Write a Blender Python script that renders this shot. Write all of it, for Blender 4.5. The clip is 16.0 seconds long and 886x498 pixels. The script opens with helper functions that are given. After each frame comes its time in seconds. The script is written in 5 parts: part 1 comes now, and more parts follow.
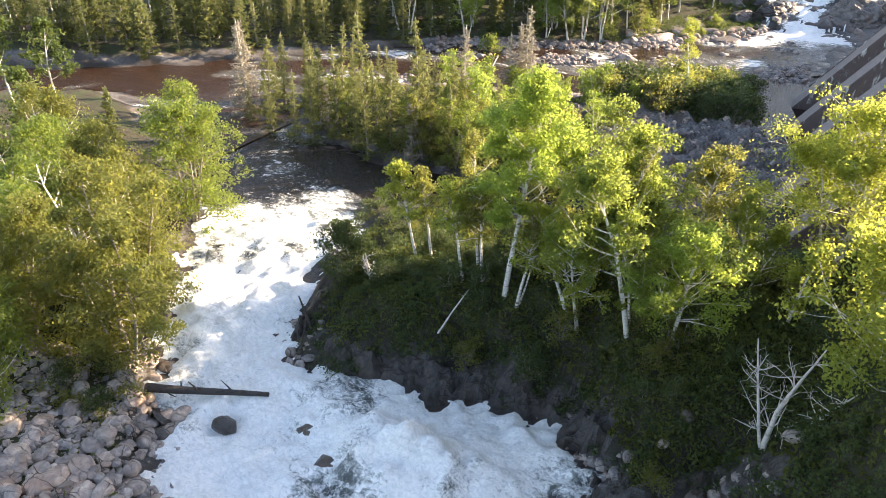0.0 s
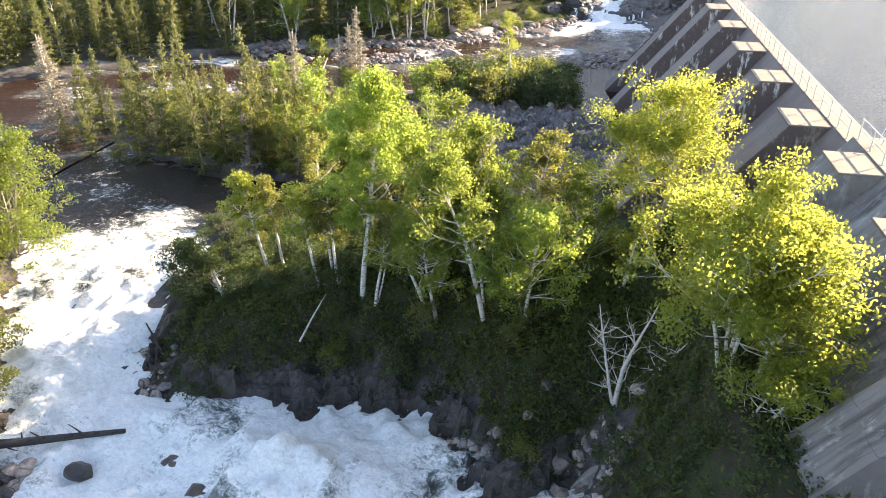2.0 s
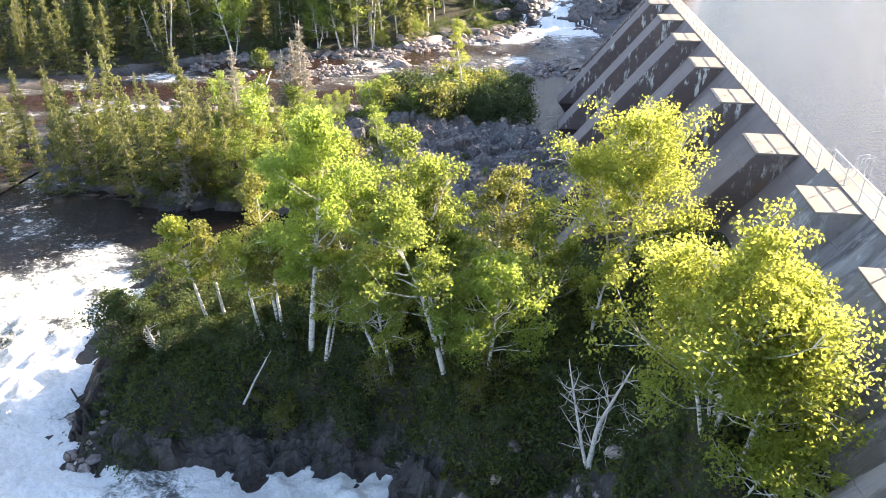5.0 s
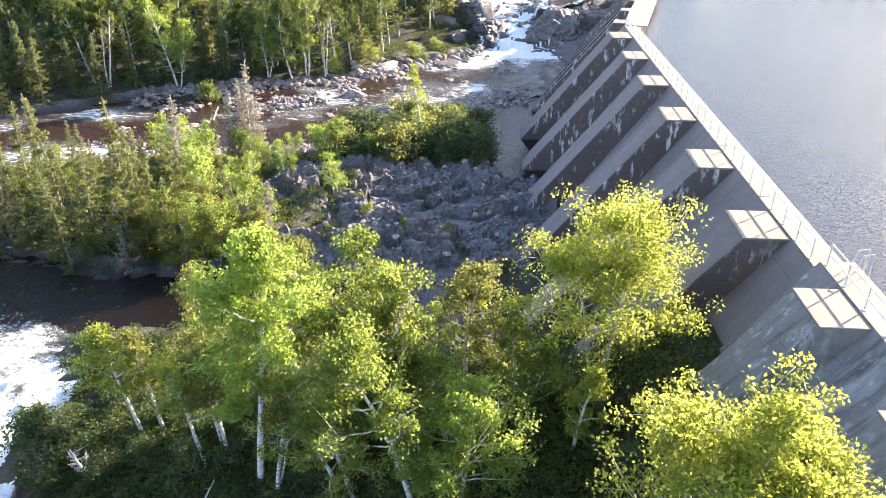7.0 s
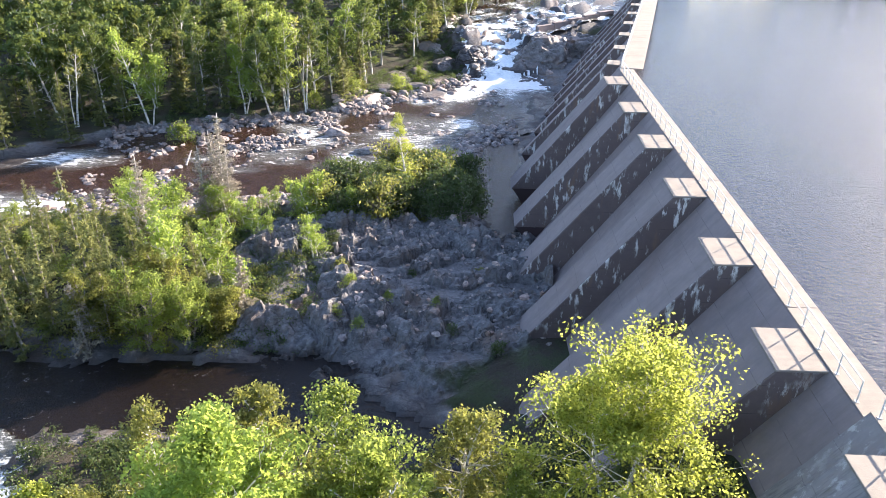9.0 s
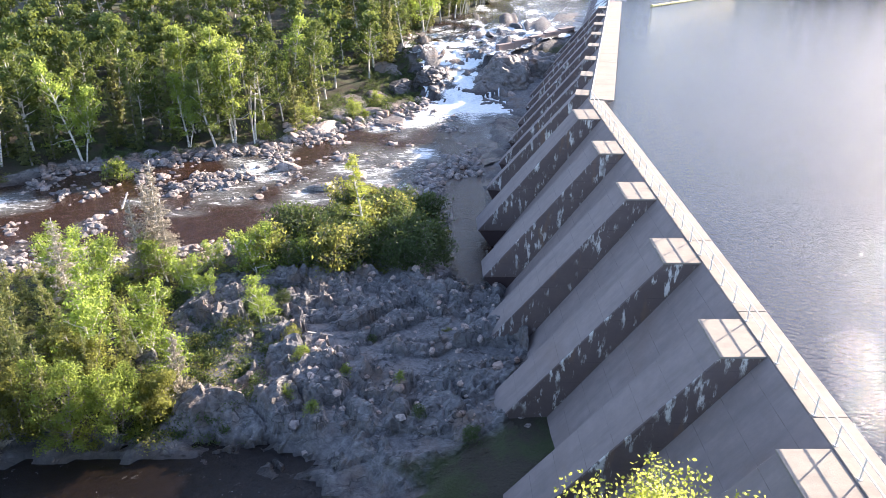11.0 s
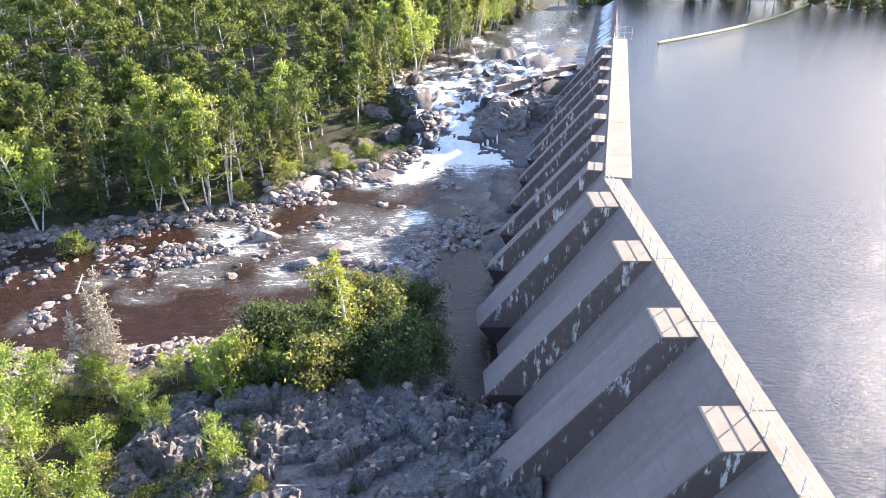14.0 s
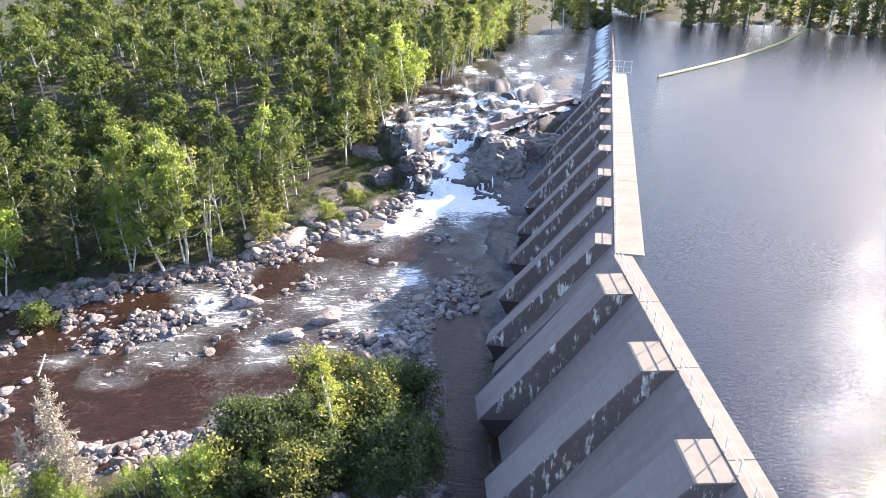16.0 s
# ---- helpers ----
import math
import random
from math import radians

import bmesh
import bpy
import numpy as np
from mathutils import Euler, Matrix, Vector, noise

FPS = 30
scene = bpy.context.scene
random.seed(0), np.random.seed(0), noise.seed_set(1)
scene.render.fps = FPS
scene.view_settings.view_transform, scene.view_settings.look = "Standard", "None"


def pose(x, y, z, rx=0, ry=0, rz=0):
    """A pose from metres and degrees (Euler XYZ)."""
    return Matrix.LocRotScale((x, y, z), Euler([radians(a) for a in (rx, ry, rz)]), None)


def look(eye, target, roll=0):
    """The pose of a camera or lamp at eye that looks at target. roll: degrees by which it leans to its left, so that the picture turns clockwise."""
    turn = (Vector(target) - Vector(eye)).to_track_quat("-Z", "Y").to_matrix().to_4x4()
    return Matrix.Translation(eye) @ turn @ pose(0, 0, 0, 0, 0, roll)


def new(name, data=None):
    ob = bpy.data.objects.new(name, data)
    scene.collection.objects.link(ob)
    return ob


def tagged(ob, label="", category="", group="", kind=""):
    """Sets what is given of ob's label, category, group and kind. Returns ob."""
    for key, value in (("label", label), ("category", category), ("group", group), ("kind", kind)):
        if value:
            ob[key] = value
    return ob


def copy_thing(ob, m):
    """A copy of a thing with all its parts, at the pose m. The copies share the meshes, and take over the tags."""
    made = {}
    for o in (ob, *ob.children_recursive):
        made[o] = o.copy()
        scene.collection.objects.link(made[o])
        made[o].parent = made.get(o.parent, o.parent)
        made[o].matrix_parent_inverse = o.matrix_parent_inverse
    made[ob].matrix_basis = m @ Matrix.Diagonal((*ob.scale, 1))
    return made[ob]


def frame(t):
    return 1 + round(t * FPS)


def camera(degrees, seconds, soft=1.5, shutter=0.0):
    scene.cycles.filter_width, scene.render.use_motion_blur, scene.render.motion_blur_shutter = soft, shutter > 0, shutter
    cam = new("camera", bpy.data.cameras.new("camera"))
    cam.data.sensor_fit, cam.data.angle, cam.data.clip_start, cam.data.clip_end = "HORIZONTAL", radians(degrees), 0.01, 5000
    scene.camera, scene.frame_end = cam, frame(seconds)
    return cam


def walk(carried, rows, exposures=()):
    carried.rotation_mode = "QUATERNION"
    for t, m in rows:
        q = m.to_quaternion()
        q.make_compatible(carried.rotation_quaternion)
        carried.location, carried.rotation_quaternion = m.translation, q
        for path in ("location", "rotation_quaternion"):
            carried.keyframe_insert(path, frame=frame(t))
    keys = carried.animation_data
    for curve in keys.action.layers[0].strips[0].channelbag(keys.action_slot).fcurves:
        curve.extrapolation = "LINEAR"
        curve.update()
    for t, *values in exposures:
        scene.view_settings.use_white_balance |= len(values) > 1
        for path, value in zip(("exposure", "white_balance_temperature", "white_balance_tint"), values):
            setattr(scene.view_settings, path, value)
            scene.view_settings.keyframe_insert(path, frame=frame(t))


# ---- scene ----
cam = camera(64.0, 16.0, soft=0.8)
PATH = [
    (0.0, (-11.298, -25.720, 26.504), (-22.704, -1.883, 12.303), 0.0),
    (0.5, (-11.238, -25.947, 26.659), (-21.262, -1.509, 12.437), 0.0),
    (1.0, (-11.228, -26.080, 26.697), (-19.507, -0.997, 12.473), 0.0),
    (1.5, (-11.269, -26.123, 26.701), (-17.997, -0.575, 12.488), 0.0),
    (2.0, (-11.290, -26.186, 26.668), (-16.734, -0.325, 12.472), 0.0),
    (2.5, (-11.299, -26.186, 26.651), (-15.905, -0.163, 12.453), 0.0),
    (3.0, (-11.364, -25.908, 26.672), (-15.632, 0.166, 12.461), 0.0),
    (3.5, (-11.441, -25.355, 26.689), (-15.509, 0.746, 12.469), 0.0),
    (6.0, (-12.305, -19.701, 28.563), (-15.757, 6.515, 14.391), 0.0),
    (6.5, (-12.450, -18.204, 29.262), (-15.719, 8.053, 15.124), 0.0),
    (7.0, (-12.669, -16.712, 29.998), (-14.646, 9.696, 15.902), 0.0),
    (7.5, (-12.903, -15.103, 30.745), (-14.773, 11.332, 16.687), 0.0),
    (8.0, (-13.063, -13.429, 31.491), (-14.839, 13.033, 17.469), 0.0),
    (8.5, (-13.216, -11.665, 32.221), (-14.735, 14.837, 18.243), 0.0),
    (9.0, (-13.334, -9.910, 32.961), (-14.720, 16.623, 19.029), 0.0),
    (9.5, (-13.491, -8.074, 33.717), (-14.415, 18.502, 19.830), 0.0),
    (12.0, (-13.650, 1.436, 34.487), (-13.213, 28.160, 20.863), 0.0),
    (12.5, (-13.643, 3.412, 35.126), (-13.201, 30.158, 21.545), 0.0),
    (13.0, (-13.602, 5.415, 35.864), (-13.154, 32.188, 22.337), 0.0),
    (13.5, (-13.663, 7.488, 36.621), (-13.186, 34.288, 23.149), 0.0),
    (14.0, (-13.636, 9.566, 37.387), (-13.183, 36.395, 23.971), 0.0),
    (14.5, (-13.632, 11.584, 38.168), (-13.209, 38.453, 24.830), 0.0),
    (15.0, (-13.686, 13.588, 38.949), (-13.239, 40.502, 25.704), 0.0),
    (15.5, (-13.804, 15.587, 39.837), (-13.120, 42.527, 26.654), 0.0),
    (16.0, (-13.912, 17.572, 40.802), (-13.056, 44.510, 27.627), 0.0),
]
EXPOSURES = [(0.0, 2.1, 7700, 17), (6.0, 2.25, 6800, 18), (9.5, 2.0, 6250, 19), (12.0, 2.12, 6350, 21), (16.0, 2.08, 6250, 21)]
walk(cam, [(t, look(eye, target, roll)) for t, eye, target, roll in PATH], EXPOSURES)

# ---- light: low sun ahead and to the right, over the reservoir ----
SUN_AZIMUTH, SUN_HEIGHT = 51.0, 20.0
world = bpy.data.worlds.new("sky")
scene.world = world
world.use_nodes = True
wn = world.node_tree
sky = wn.nodes.new("ShaderNodeTexSky")
sky.sky_type = "NISHITA"
sky.sun_disc = False
sky.sun_elevation, sky.sun_rotation = radians(SUN_HEIGHT), radians(SUN_AZIMUTH)
sky.air_density, sky.dust_density, sky.ozone_density = 1.0, 1.0, 1.5
wn.links.new(sky.outputs[0], wn.nodes["Background"].inputs[0])
wn.nodes["Background"].inputs[1].default_value = 0.13
sun_way = Vector((math.sin(radians(SUN_AZIMUTH)) * math.cos(radians(SUN_HEIGHT)),
                  math.cos(radians(SUN_AZIMUTH)) * math.cos(radians(SUN_HEIGHT)), math.sin(radians(SUN_HEIGHT))))
sun = new("sun", bpy.data.lights.new("sun", "SUN"))
sun.data.energy, sun.data.angle, sun.data.color = 5.0, radians(0.53), (1.0, 0.88, 0.68)
sun.matrix_world = look(sun_way * 300, (0, 0, 0))


# ---- materials ----
class Mat:
    """A node material under construction."""

    def __init__(self, name):
        self.m = bpy.data.materials.new(name)
        self.m.use_nodes = True
        self.t = self.m.node_tree
        self.bsdf = self.t.nodes["Principled BSDF"]
        self.out = self.t.nodes["Material Output"]
        geo = self.t.nodes.new("ShaderNodeNewGeometry")
        self.geo = geo
        self.pos = geo.outputs["Position"]

    def node(self, kind, **inputs):
        n = self.t.nodes.new("ShaderNode" + kind)
        for key, value in inputs.items():
            self.set(n.inputs[key.replace("_", " ")], value)
        return n

    def set(self, socket, value):
        if isinstance(value, bpy.types.NodeSocket):
            self.t.links.new(value, socket)
        else:
            socket.default_value = value

    def noise(self, scale, detail=5.0, rough=0.55, vector=None, distort=0.0):
        n = self.node("TexNoise", Scale=scale, Detail=detail, Roughness=rough, Distortion=distort)
        self.set(n.inputs["Vector"], vector or self.pos)
        return n.outputs["Fac"]

    def voronoi(self, scale, feature="F1", vector=None):
        n = self.node("TexVoronoi", Scale=scale)
        n.feature = feature
        self.set(n.inputs["Vector"], vector or self.pos)
        return n

    def stretch(self, x, y, z, rot=(0, 0, 0)):
        n = self.node("Mapping", Scale=(x, y, z), Rotation=rot)
        self.set(n.inputs["Vector"], self.pos)
        return n.outputs[0]

    def ramp(self, fac, *stops):
        n = self.node("ValToRGB")
        e = n.color_ramp.elements
        while len(e) < len(stops):
            e.new(0.5)
        for el, (at, c) in zip(e, stops):
            el.position = at
            el.color = (*c, 1) if len(c) == 3 else c
        self.set(n.inputs[0], fac)
        return n.outputs[0]

    def step(self, fac, lo, hi, to=1.0):
        n = self.node("MapRange")
        n.inputs[1].default_value, n.inputs[2].default_value, n.inputs[4].default_value = lo, hi, to
        self.set(n.inputs[0], fac)
        return n.outputs[0]

    def math(self, op, a, b=0.0):
        n = self.node("Math")
        n.operation = op
        self.set(n.inputs[0], a)
        self.set(n.inputs[1], b)
        return n.outputs[0]

    def mix(self, fac, a, b):
        n = self.node("Mix")
        n.data_type = "RGBA"
        self.set(n.inputs[0], fac)
        for s, v in ((n.inputs[6], a), (n.inputs[7], b)):
            self.set(s, (*v, 1) if isinstance(v, tuple) and len(v) == 3 else v)
        return n.outputs[2]

    def attr(self, name):
        n = self.node("Attribute")
        n.attribute_name = name
        return n.outputs["Fac"]

    def bump(self, height, strength=0.5, distance=0.05):
        n = self.node("Bump", Strength=strength, Distance=distance, Height=height)
        self.set(self.bsdf.inputs["Normal"], n.outputs[0])
        return n.outputs[0]

    def base(self, color, rough=0.8):
        self.set(self.bsdf.inputs["Base Color"], (*color, 1) if isinstance(color, tuple) else color)
        self.set(self.bsdf.inputs["Roughness"], rough)
        return self


def leaf_material(name, dark, light, through_color, share=0.45):
    a = Mat(name)
    per_leaf = a.geo.outputs["Random Per Island"]
    info = a.node("ObjectInfo").outputs["Random"]
    k = a.math("ADD", a.math("MULTIPLY", per_leaf, 0.55), a.math("MULTIPLY", info, 0.45))
    col = a.mix(k, dark, light)
    a.base(col, 0.55)
    a.bsdf.inputs["Specular IOR Level"].default_value = 0.25
    tr = a.node("BsdfTranslucent")
    a.set(tr.inputs["Color"], a.mix(k, tuple(c * 0.75 for c in through_color), through_color))
    mixer = a.node("MixShader")
    mixer.inputs[0].default_value = share
    a.t.links.new(a.bsdf.outputs[0], mixer.inputs[1])
    a.t.links.new(tr.outputs[0], mixer.inputs[2])
    a.t.links.new(mixer.outputs[0], a.out.inputs[0])
    return a.m


LEAF_BIRCH = leaf_material("birch_leaves", (0.05, 0.085, 0.022), (0.115, 0.155, 0.04), (0.47, 0.56, 0.12), 0.54)
LEAF_ASPEN = leaf_material("aspen_leaves", (0.06, 0.11, 0.026), (0.12, 0.185, 0.045), (0.52, 0.64, 0.13), 0.57)
LEAF_YELLOW = leaf_material("yellowing_leaves", (0.09, 0.125, 0.024), (0.16, 0.195, 0.04), (0.6, 0.65, 0.13), 0.58)
LEAF_FOREST = leaf_material("forest_leaves", (0.03, 0.055, 0.018), (0.078, 0.112, 0.032), (0.27, 0.33, 0.07), 0.35)
LEAF_OLIVE = leaf_material("olive_leaves", (0.062, 0.078, 0.026), (0.12, 0.13, 0.04), (0.44, 0.45, 0.11), 0.5)
LEAF_SHRUB = leaf_material("shrub_leaves", (0.034, 0.055, 0.021), (0.08, 0.11, 0.038), (0.19, 0.25, 0.07), 0.3)
NEEDLE = leaf_material("spruce_needles", (0.045, 0.065, 0.028), (0.1, 0.125, 0.052), (0.42, 0.43, 0.15), 0.45)
NEEDLE_PALE = leaf_material("dry_grey_needles", (0.26, 0.235, 0.19), (0.4, 0.36, 0.28), (0.36, 0.31, 0.22), 0.25)
GRASS = leaf_material("grass_blades", (0.05, 0.075, 0.018), (0.12, 0.13, 0.035), (0.2, 0.22, 0.04), 0.4)


def bark_material(name, pale, dark, mark_scale):
    a = Mat(name)
    marks = a.noise(mark_scale, 3, 0.6, a.stretch(1, 1, 3.5))
    fine = a.noise(14, 4)
    col = a.mix(a.step(marks, 0.52, 0.66), a.mix(fine, tuple(c * 0.75 for c in pale), pale), dark)
    a.base(col, 0.8)
    a.bump(fine, 0.5, 0.02)
    return a.m


BARK_WHITE = bark_material("white_birch_bark", (0.72, 0.69, 0.63), (0.1, 0.085, 0.075), 2.2)
BARK_GREY = bark_material("grey_bark", (0.3, 0.27, 0.23), (0.1, 0.085, 0.07), 3)
BARK_DEAD = bark_material("bleached_dead_wood", (0.62, 0.58, 0.52), (0.33, 0.29, 0.25), 3)
BARK_BLACK = bark_material("wet_black_wood", (0.06, 0.05, 0.045), (0.02, 0.018, 0.016), 3)


def rock_nodes(a, tint=1.0):
    big = a.noise(0.35, 6, 0.6)
    mid = a.noise(2.3, 6, 0.65, distort=0.6)
    warp = a.node("VectorMath")
    warp.operation = "ADD"
    nz = a.node("TexNoise", Scale=0.8, Detail=4.0)
    a.set(nz.inputs["Vector"], a.pos)
    a.set(warp.inputs[0], a.stretch(0.7, 1.7, 1.2, (0.2, 0.3, 0.7)))
    a.set(warp.inputs[1], nz.outputs["Color"])
    seams = a.voronoi(0.9, "DISTANCE_TO_EDGE", warp.outputs[0])
    col = a.ramp(mid, (0.28, (0.12 * tint, 0.115 * tint, 0.125 * tint)), (0.5, (0.27 * tint, 0.255 * tint, 0.25 * tint)),
                 (0.72, (0.44 * tint, 0.42 * tint, 0.4 * tint)))
    warm = a.mix(a.step(big, 0.5, 0.7, 0.7), col, (0.3 * tint, 0.2 * tint, 0.14 * tint))
    crack = a.math("MAXIMUM", a.step(seams.outputs["Distance"], 0.0, 0.035), a.step(a.noise(0.6, 3), 0.62, 0.42))
    return a.mix(a.math("SUBTRACT", 1.0, crack), warm, (0.06, 0.055, 0.05)), mid, crack


def rock_material(name, tint=1.0, wet=0.75):
    a = Mat(name)
    col, mid, crack = rock_nodes(a, tint)
    info = a.node("ObjectInfo").outputs["Random"]
    var = a.ramp(info, (0.0, (0.62, 0.6, 0.6)), (0.45, (0.95, 0.92, 0.9)), (0.75, (1.05, 0.93, 0.86)), (1.0, (1.25, 1.22, 1.18)))
    isl = a.ramp(a.geo.outputs["Random Per Island"], (0.0, (0.55, 0.55, 0.57)), (0.5, (0.95, 0.92, 0.88)), (0.8, (1.06, 0.91, 0.8)), (1.0, (1.3, 1.28, 1.24)))
    n = a.node("Mix")
    n.data_type, n.blend_type = "RGBA", "MULTIPLY"
    n.inputs[0].default_value = 1.0
    a.set(n.inputs[6], col)
    a.set(n.inputs[7], var)
    n2 = a.node("Mix")
    n2.data_type, n2.blend_type = "RGBA", "MULTIPLY"
    n2.inputs[0].default_value = 0.8
    a.set(n2.inputs[6], n.outputs[2])
    a.set(n2.inputs[7], isl)
    a.base(n2.outputs[2], wet)
    a.bump(a.math("ADD", mid, a.math("MULTIPLY", crack, 0.6)), 0.9, 0.12)
    return a.m


ROCK = rock_material("grey_granite", 1.25)
ROCK_DAMP = rock_material("damp_grey_rock", 0.58, 0.5)
ROCK_WET = rock_material("wet_dark_rock", 0.3, 0.35)


def ground_material():
    a = Mat("ground")
    rock, mid, crack = rock_nodes(a, 0.6)
    n1 = a.noise(0.45, 6, 0.6)
    n2 = a.noise(6, 5, 0.65)
    soil = a.mix(n2, (0.022, 0.018, 0.012), (0.06, 0.046, 0.028))
    moss = a.mix(n2, (0.02, 0.03, 0.009), (0.055, 0.065, 0.02))
    floor = a.mix(a.step(n1, 0.42, 0.58), soil, moss)
    bare = a.math("ADD", a.attr("rock"), a.math("MULTIPLY", a.math("SUBTRACT", n1, 0.5), 0.9))
    bare = a.step(bare, 0.35, 0.6)
    wet = a.step(a.attr("wet"), 0.0, 1.0)
    dry = a.mix(bare, floor, rock)
    damp = a.node("Mix")
    damp.data_type, damp.blend_type = "RGBA", "MULTIPLY"
    a.set(damp.inputs[0], wet)
    a.set(damp.inputs[6], dry)
    damp.inputs[7].default_value = (0.2, 0.17, 0.155, 1)
    a.base(damp.outputs[2], a.step(wet, 0.0, 1.0, 0.35))
    a.set(a.bsdf.inputs["Roughness"], a.math("SUBTRACT", 0.9, a.math("MULTIPLY", wet, 0.5)))
    a.bump(a.math("ADD", a.math("MULTIPLY", crack, 0.5), a.math("ADD", mid, n2)), 0.9, 0.12)
    return a.m


GROUND = ground_material()


def river_material(name, angle, along, brown, lacing, soft, broken=1.7):
    a = Mat(name)
    v = a.stretch(along, 1.0, 1.0, (0, 0, radians(angle)))
    foam = a.attr("foam")
    flow = a.noise(1.1, 8, 0.7, v, 1.0)
    fine = a.noise(4.5, 6, 0.7, v, 0.8)
    web = a.voronoi(1.1, "DISTANCE_TO_EDGE")
    streak = a.math("ADD", a.math("MULTIPLY", flow, 0.58), a.math("MULTIPLY", fine, 0.42))
    level = a.math("ADD", foam, a.math("MULTIPLY", a.math("SUBTRACT", streak, 0.5), broken))
    white = a.step(level, 0.5 - soft, 0.56 + soft)
    lace = a.math("MULTIPLY", a.step(level, 0.2, 0.55), a.step(web.outputs["Distance"], 0.06, 0.0))
    cover = a.math("MAXIMUM", white, a.math("MULTIPLY", lace, lacing))
    water = a.mix(a.step(foam, 0.25, 0.9), a.mix(flow, (0.007, 0.0055, 0.005), brown), (0.34, 0.39, 0.38))
    foamy = a.mix(a.step(fine, 0.28, 0.62), (0.62, 0.66, 0.66), (0.95, 0.95, 0.93))
    a.base(a.mix(cover, water, foamy), 0.1)
    a.set(a.bsdf.inputs["Roughness"], a.math("ADD", 0.08, a.math("MULTIPLY", cover, 0.6)))
    a.bsdf.inputs["IOR"].default_value = 1.33
    wave = a.noise(1.6, 5, 0.6, distort=0.5)
    a.bump(a.math("ADD", wave, a.math("MULTIPLY", fine, 0.9)), 0.6, 0.16)
    return a.m


def reservoir_material():
    a = Mat("reservoir_water")
    v = a.stretch(1.0, 1.9, 1.0, (0, 0, 0.6))
    wave = a.noise(2.4, 3, 0.5, v, 0.4)
    rip = a.noise(7.0, 3, 0.55, v, 0.3)
    a.base((0.015, 0.022, 0.04), 0.07)
    a.bsdf.inputs["IOR"].default_value = 1.33
    a.bump(a.math("ADD", wave, a.math("MULTIPLY", rip, 0.5)), 0.55, 0.12)
    return a.m


WATER, RAPID, LAKE = river_material("river_water", 42, 0.3, (0.06, 0.027, 0.014), 0.2, 0.06), river_material("rapids_water", 60, 0.75, (0.014, 0.009, 0.007), 0.5, 0.15, 2.6), reservoir_material()


def concrete_material(name, tone, stains, streaks=False):
    a = Mat(name)
    big = a.noise(0.22, 6, 0.6)
    mid = a.noise(1.4, 7, 0.65)
    fine = a.noise(16, 4, 0.6)
    down = a.noise(0.9, 6, 0.65, a.stretch(0.16, 1.0, 0.16))
    col = a.mix(mid, tuple(c * 0.72 for c in tone), tuple(min(1, c * 1.15) for c in tone))
    col = a.mix(a.step(down, 0.45, 0.75, 0.55), col, tuple(c * 0.5 for c in tone))
    col = a.mix(a.step(big, 0.55, 0.75, 0.5), col, (tone[0] * 0.75, tone[1] * 0.66, tone[2] * 0.6))
    rows = a.node("SeparateXYZ")
    a.set(rows.inputs[0], a.pos)
    lift = a.math("FRACT", a.math("ADD", a.math("MULTIPLY", rows.outputs[2], 0.62), a.math("MULTIPLY", fine, 0.012)))
    joint = a.math("MULTIPLY", a.math("LESS_THAN", lift, 0.022), a.step(mid, 0.4, 0.6, 0.55))
    col = a.mix(joint, col, tuple(c * 0.35 for c in tone))
    if streaks:
        s1 = a.noise(1.5, 6, 0.7, a.stretch(0.12, 1.0, 0.12))
        s2 = a.noise(0.6, 5, 0.6, a.stretch(0.2, 1.0, 0.2))
        col = a.mix(a.step(s1, 0.5, 0.62, 0.75), col, tuple(c * 0.32 for c in tone))
        col = a.mix(a.step(s2, 0.58, 0.7, 0.6), col, (0.6, 0.58, 0.55))
    if stains:
        drip = a.noise(2.1, 6, 0.66, a.stretch(1.0, 1.0, 0.3))
        blob = a.noise(0.5, 3, 0.5)
        where = a.math("MULTIPLY", a.step(drip, 0.54, 0.62), a.step(blob, 0.42, 0.56))
        col = a.mix(a.math("MULTIPLY", where, stains), col, (0.66, 0.63, 0.58))
        rust = a.math("MULTIPLY", a.step(a.noise(0.8, 4, 0.6, a.stretch(1, 1, 0.25)), 0.6, 0.7), 0.35 * stains)
        col = a.mix(rust, col, (0.25, 0.14, 0.07))
    a.base(col, 0.85)
    a.bump(a.math("ADD", mid, a.math("MULTIPLY", fine, 0.4)), 0.6, 0.04)
    return a.m


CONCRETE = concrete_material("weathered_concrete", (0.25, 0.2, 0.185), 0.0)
# Near-black brown that paints the shade inside the undercut feet.
CONCRETE_SHADE = concrete_material("shade_dark_concrete", (0.055, 0.032, 0.03), 0.0)
# Real pale stains over a base tone darkened to carry the flanks' shade.
CONCRETE_SIDE = concrete_material("stained_shade_toned_concrete", (0.155, 0.115, 0.106), 1.0)
CONCRETE_TOP = concrete_material("pale_crest_concrete", (0.27, 0.232, 0.19), 0.0)
CONCRETE_OLD = concrete_material("eroded_concrete", (0.27, 0.24, 0.225), 0.4, True)


def plain_material(name, color, rough=0.6, metal=0.0):
    a = Mat(name)
    n = a.noise(9, 4)
    a.base(a.mix(n, tuple(c * 0.75 for c in color), color), rough)
    a.bsdf.inputs["Metallic"].default_value = metal
    return a.m


STEEL = plain_material("galvanised_steel", (0.72, 0.7, 0.67), 0.5, 0.15)
BOOM_YELLOW = plain_material("yellow_boom_plastic", (0.6, 0.52, 0.2), 0.6)


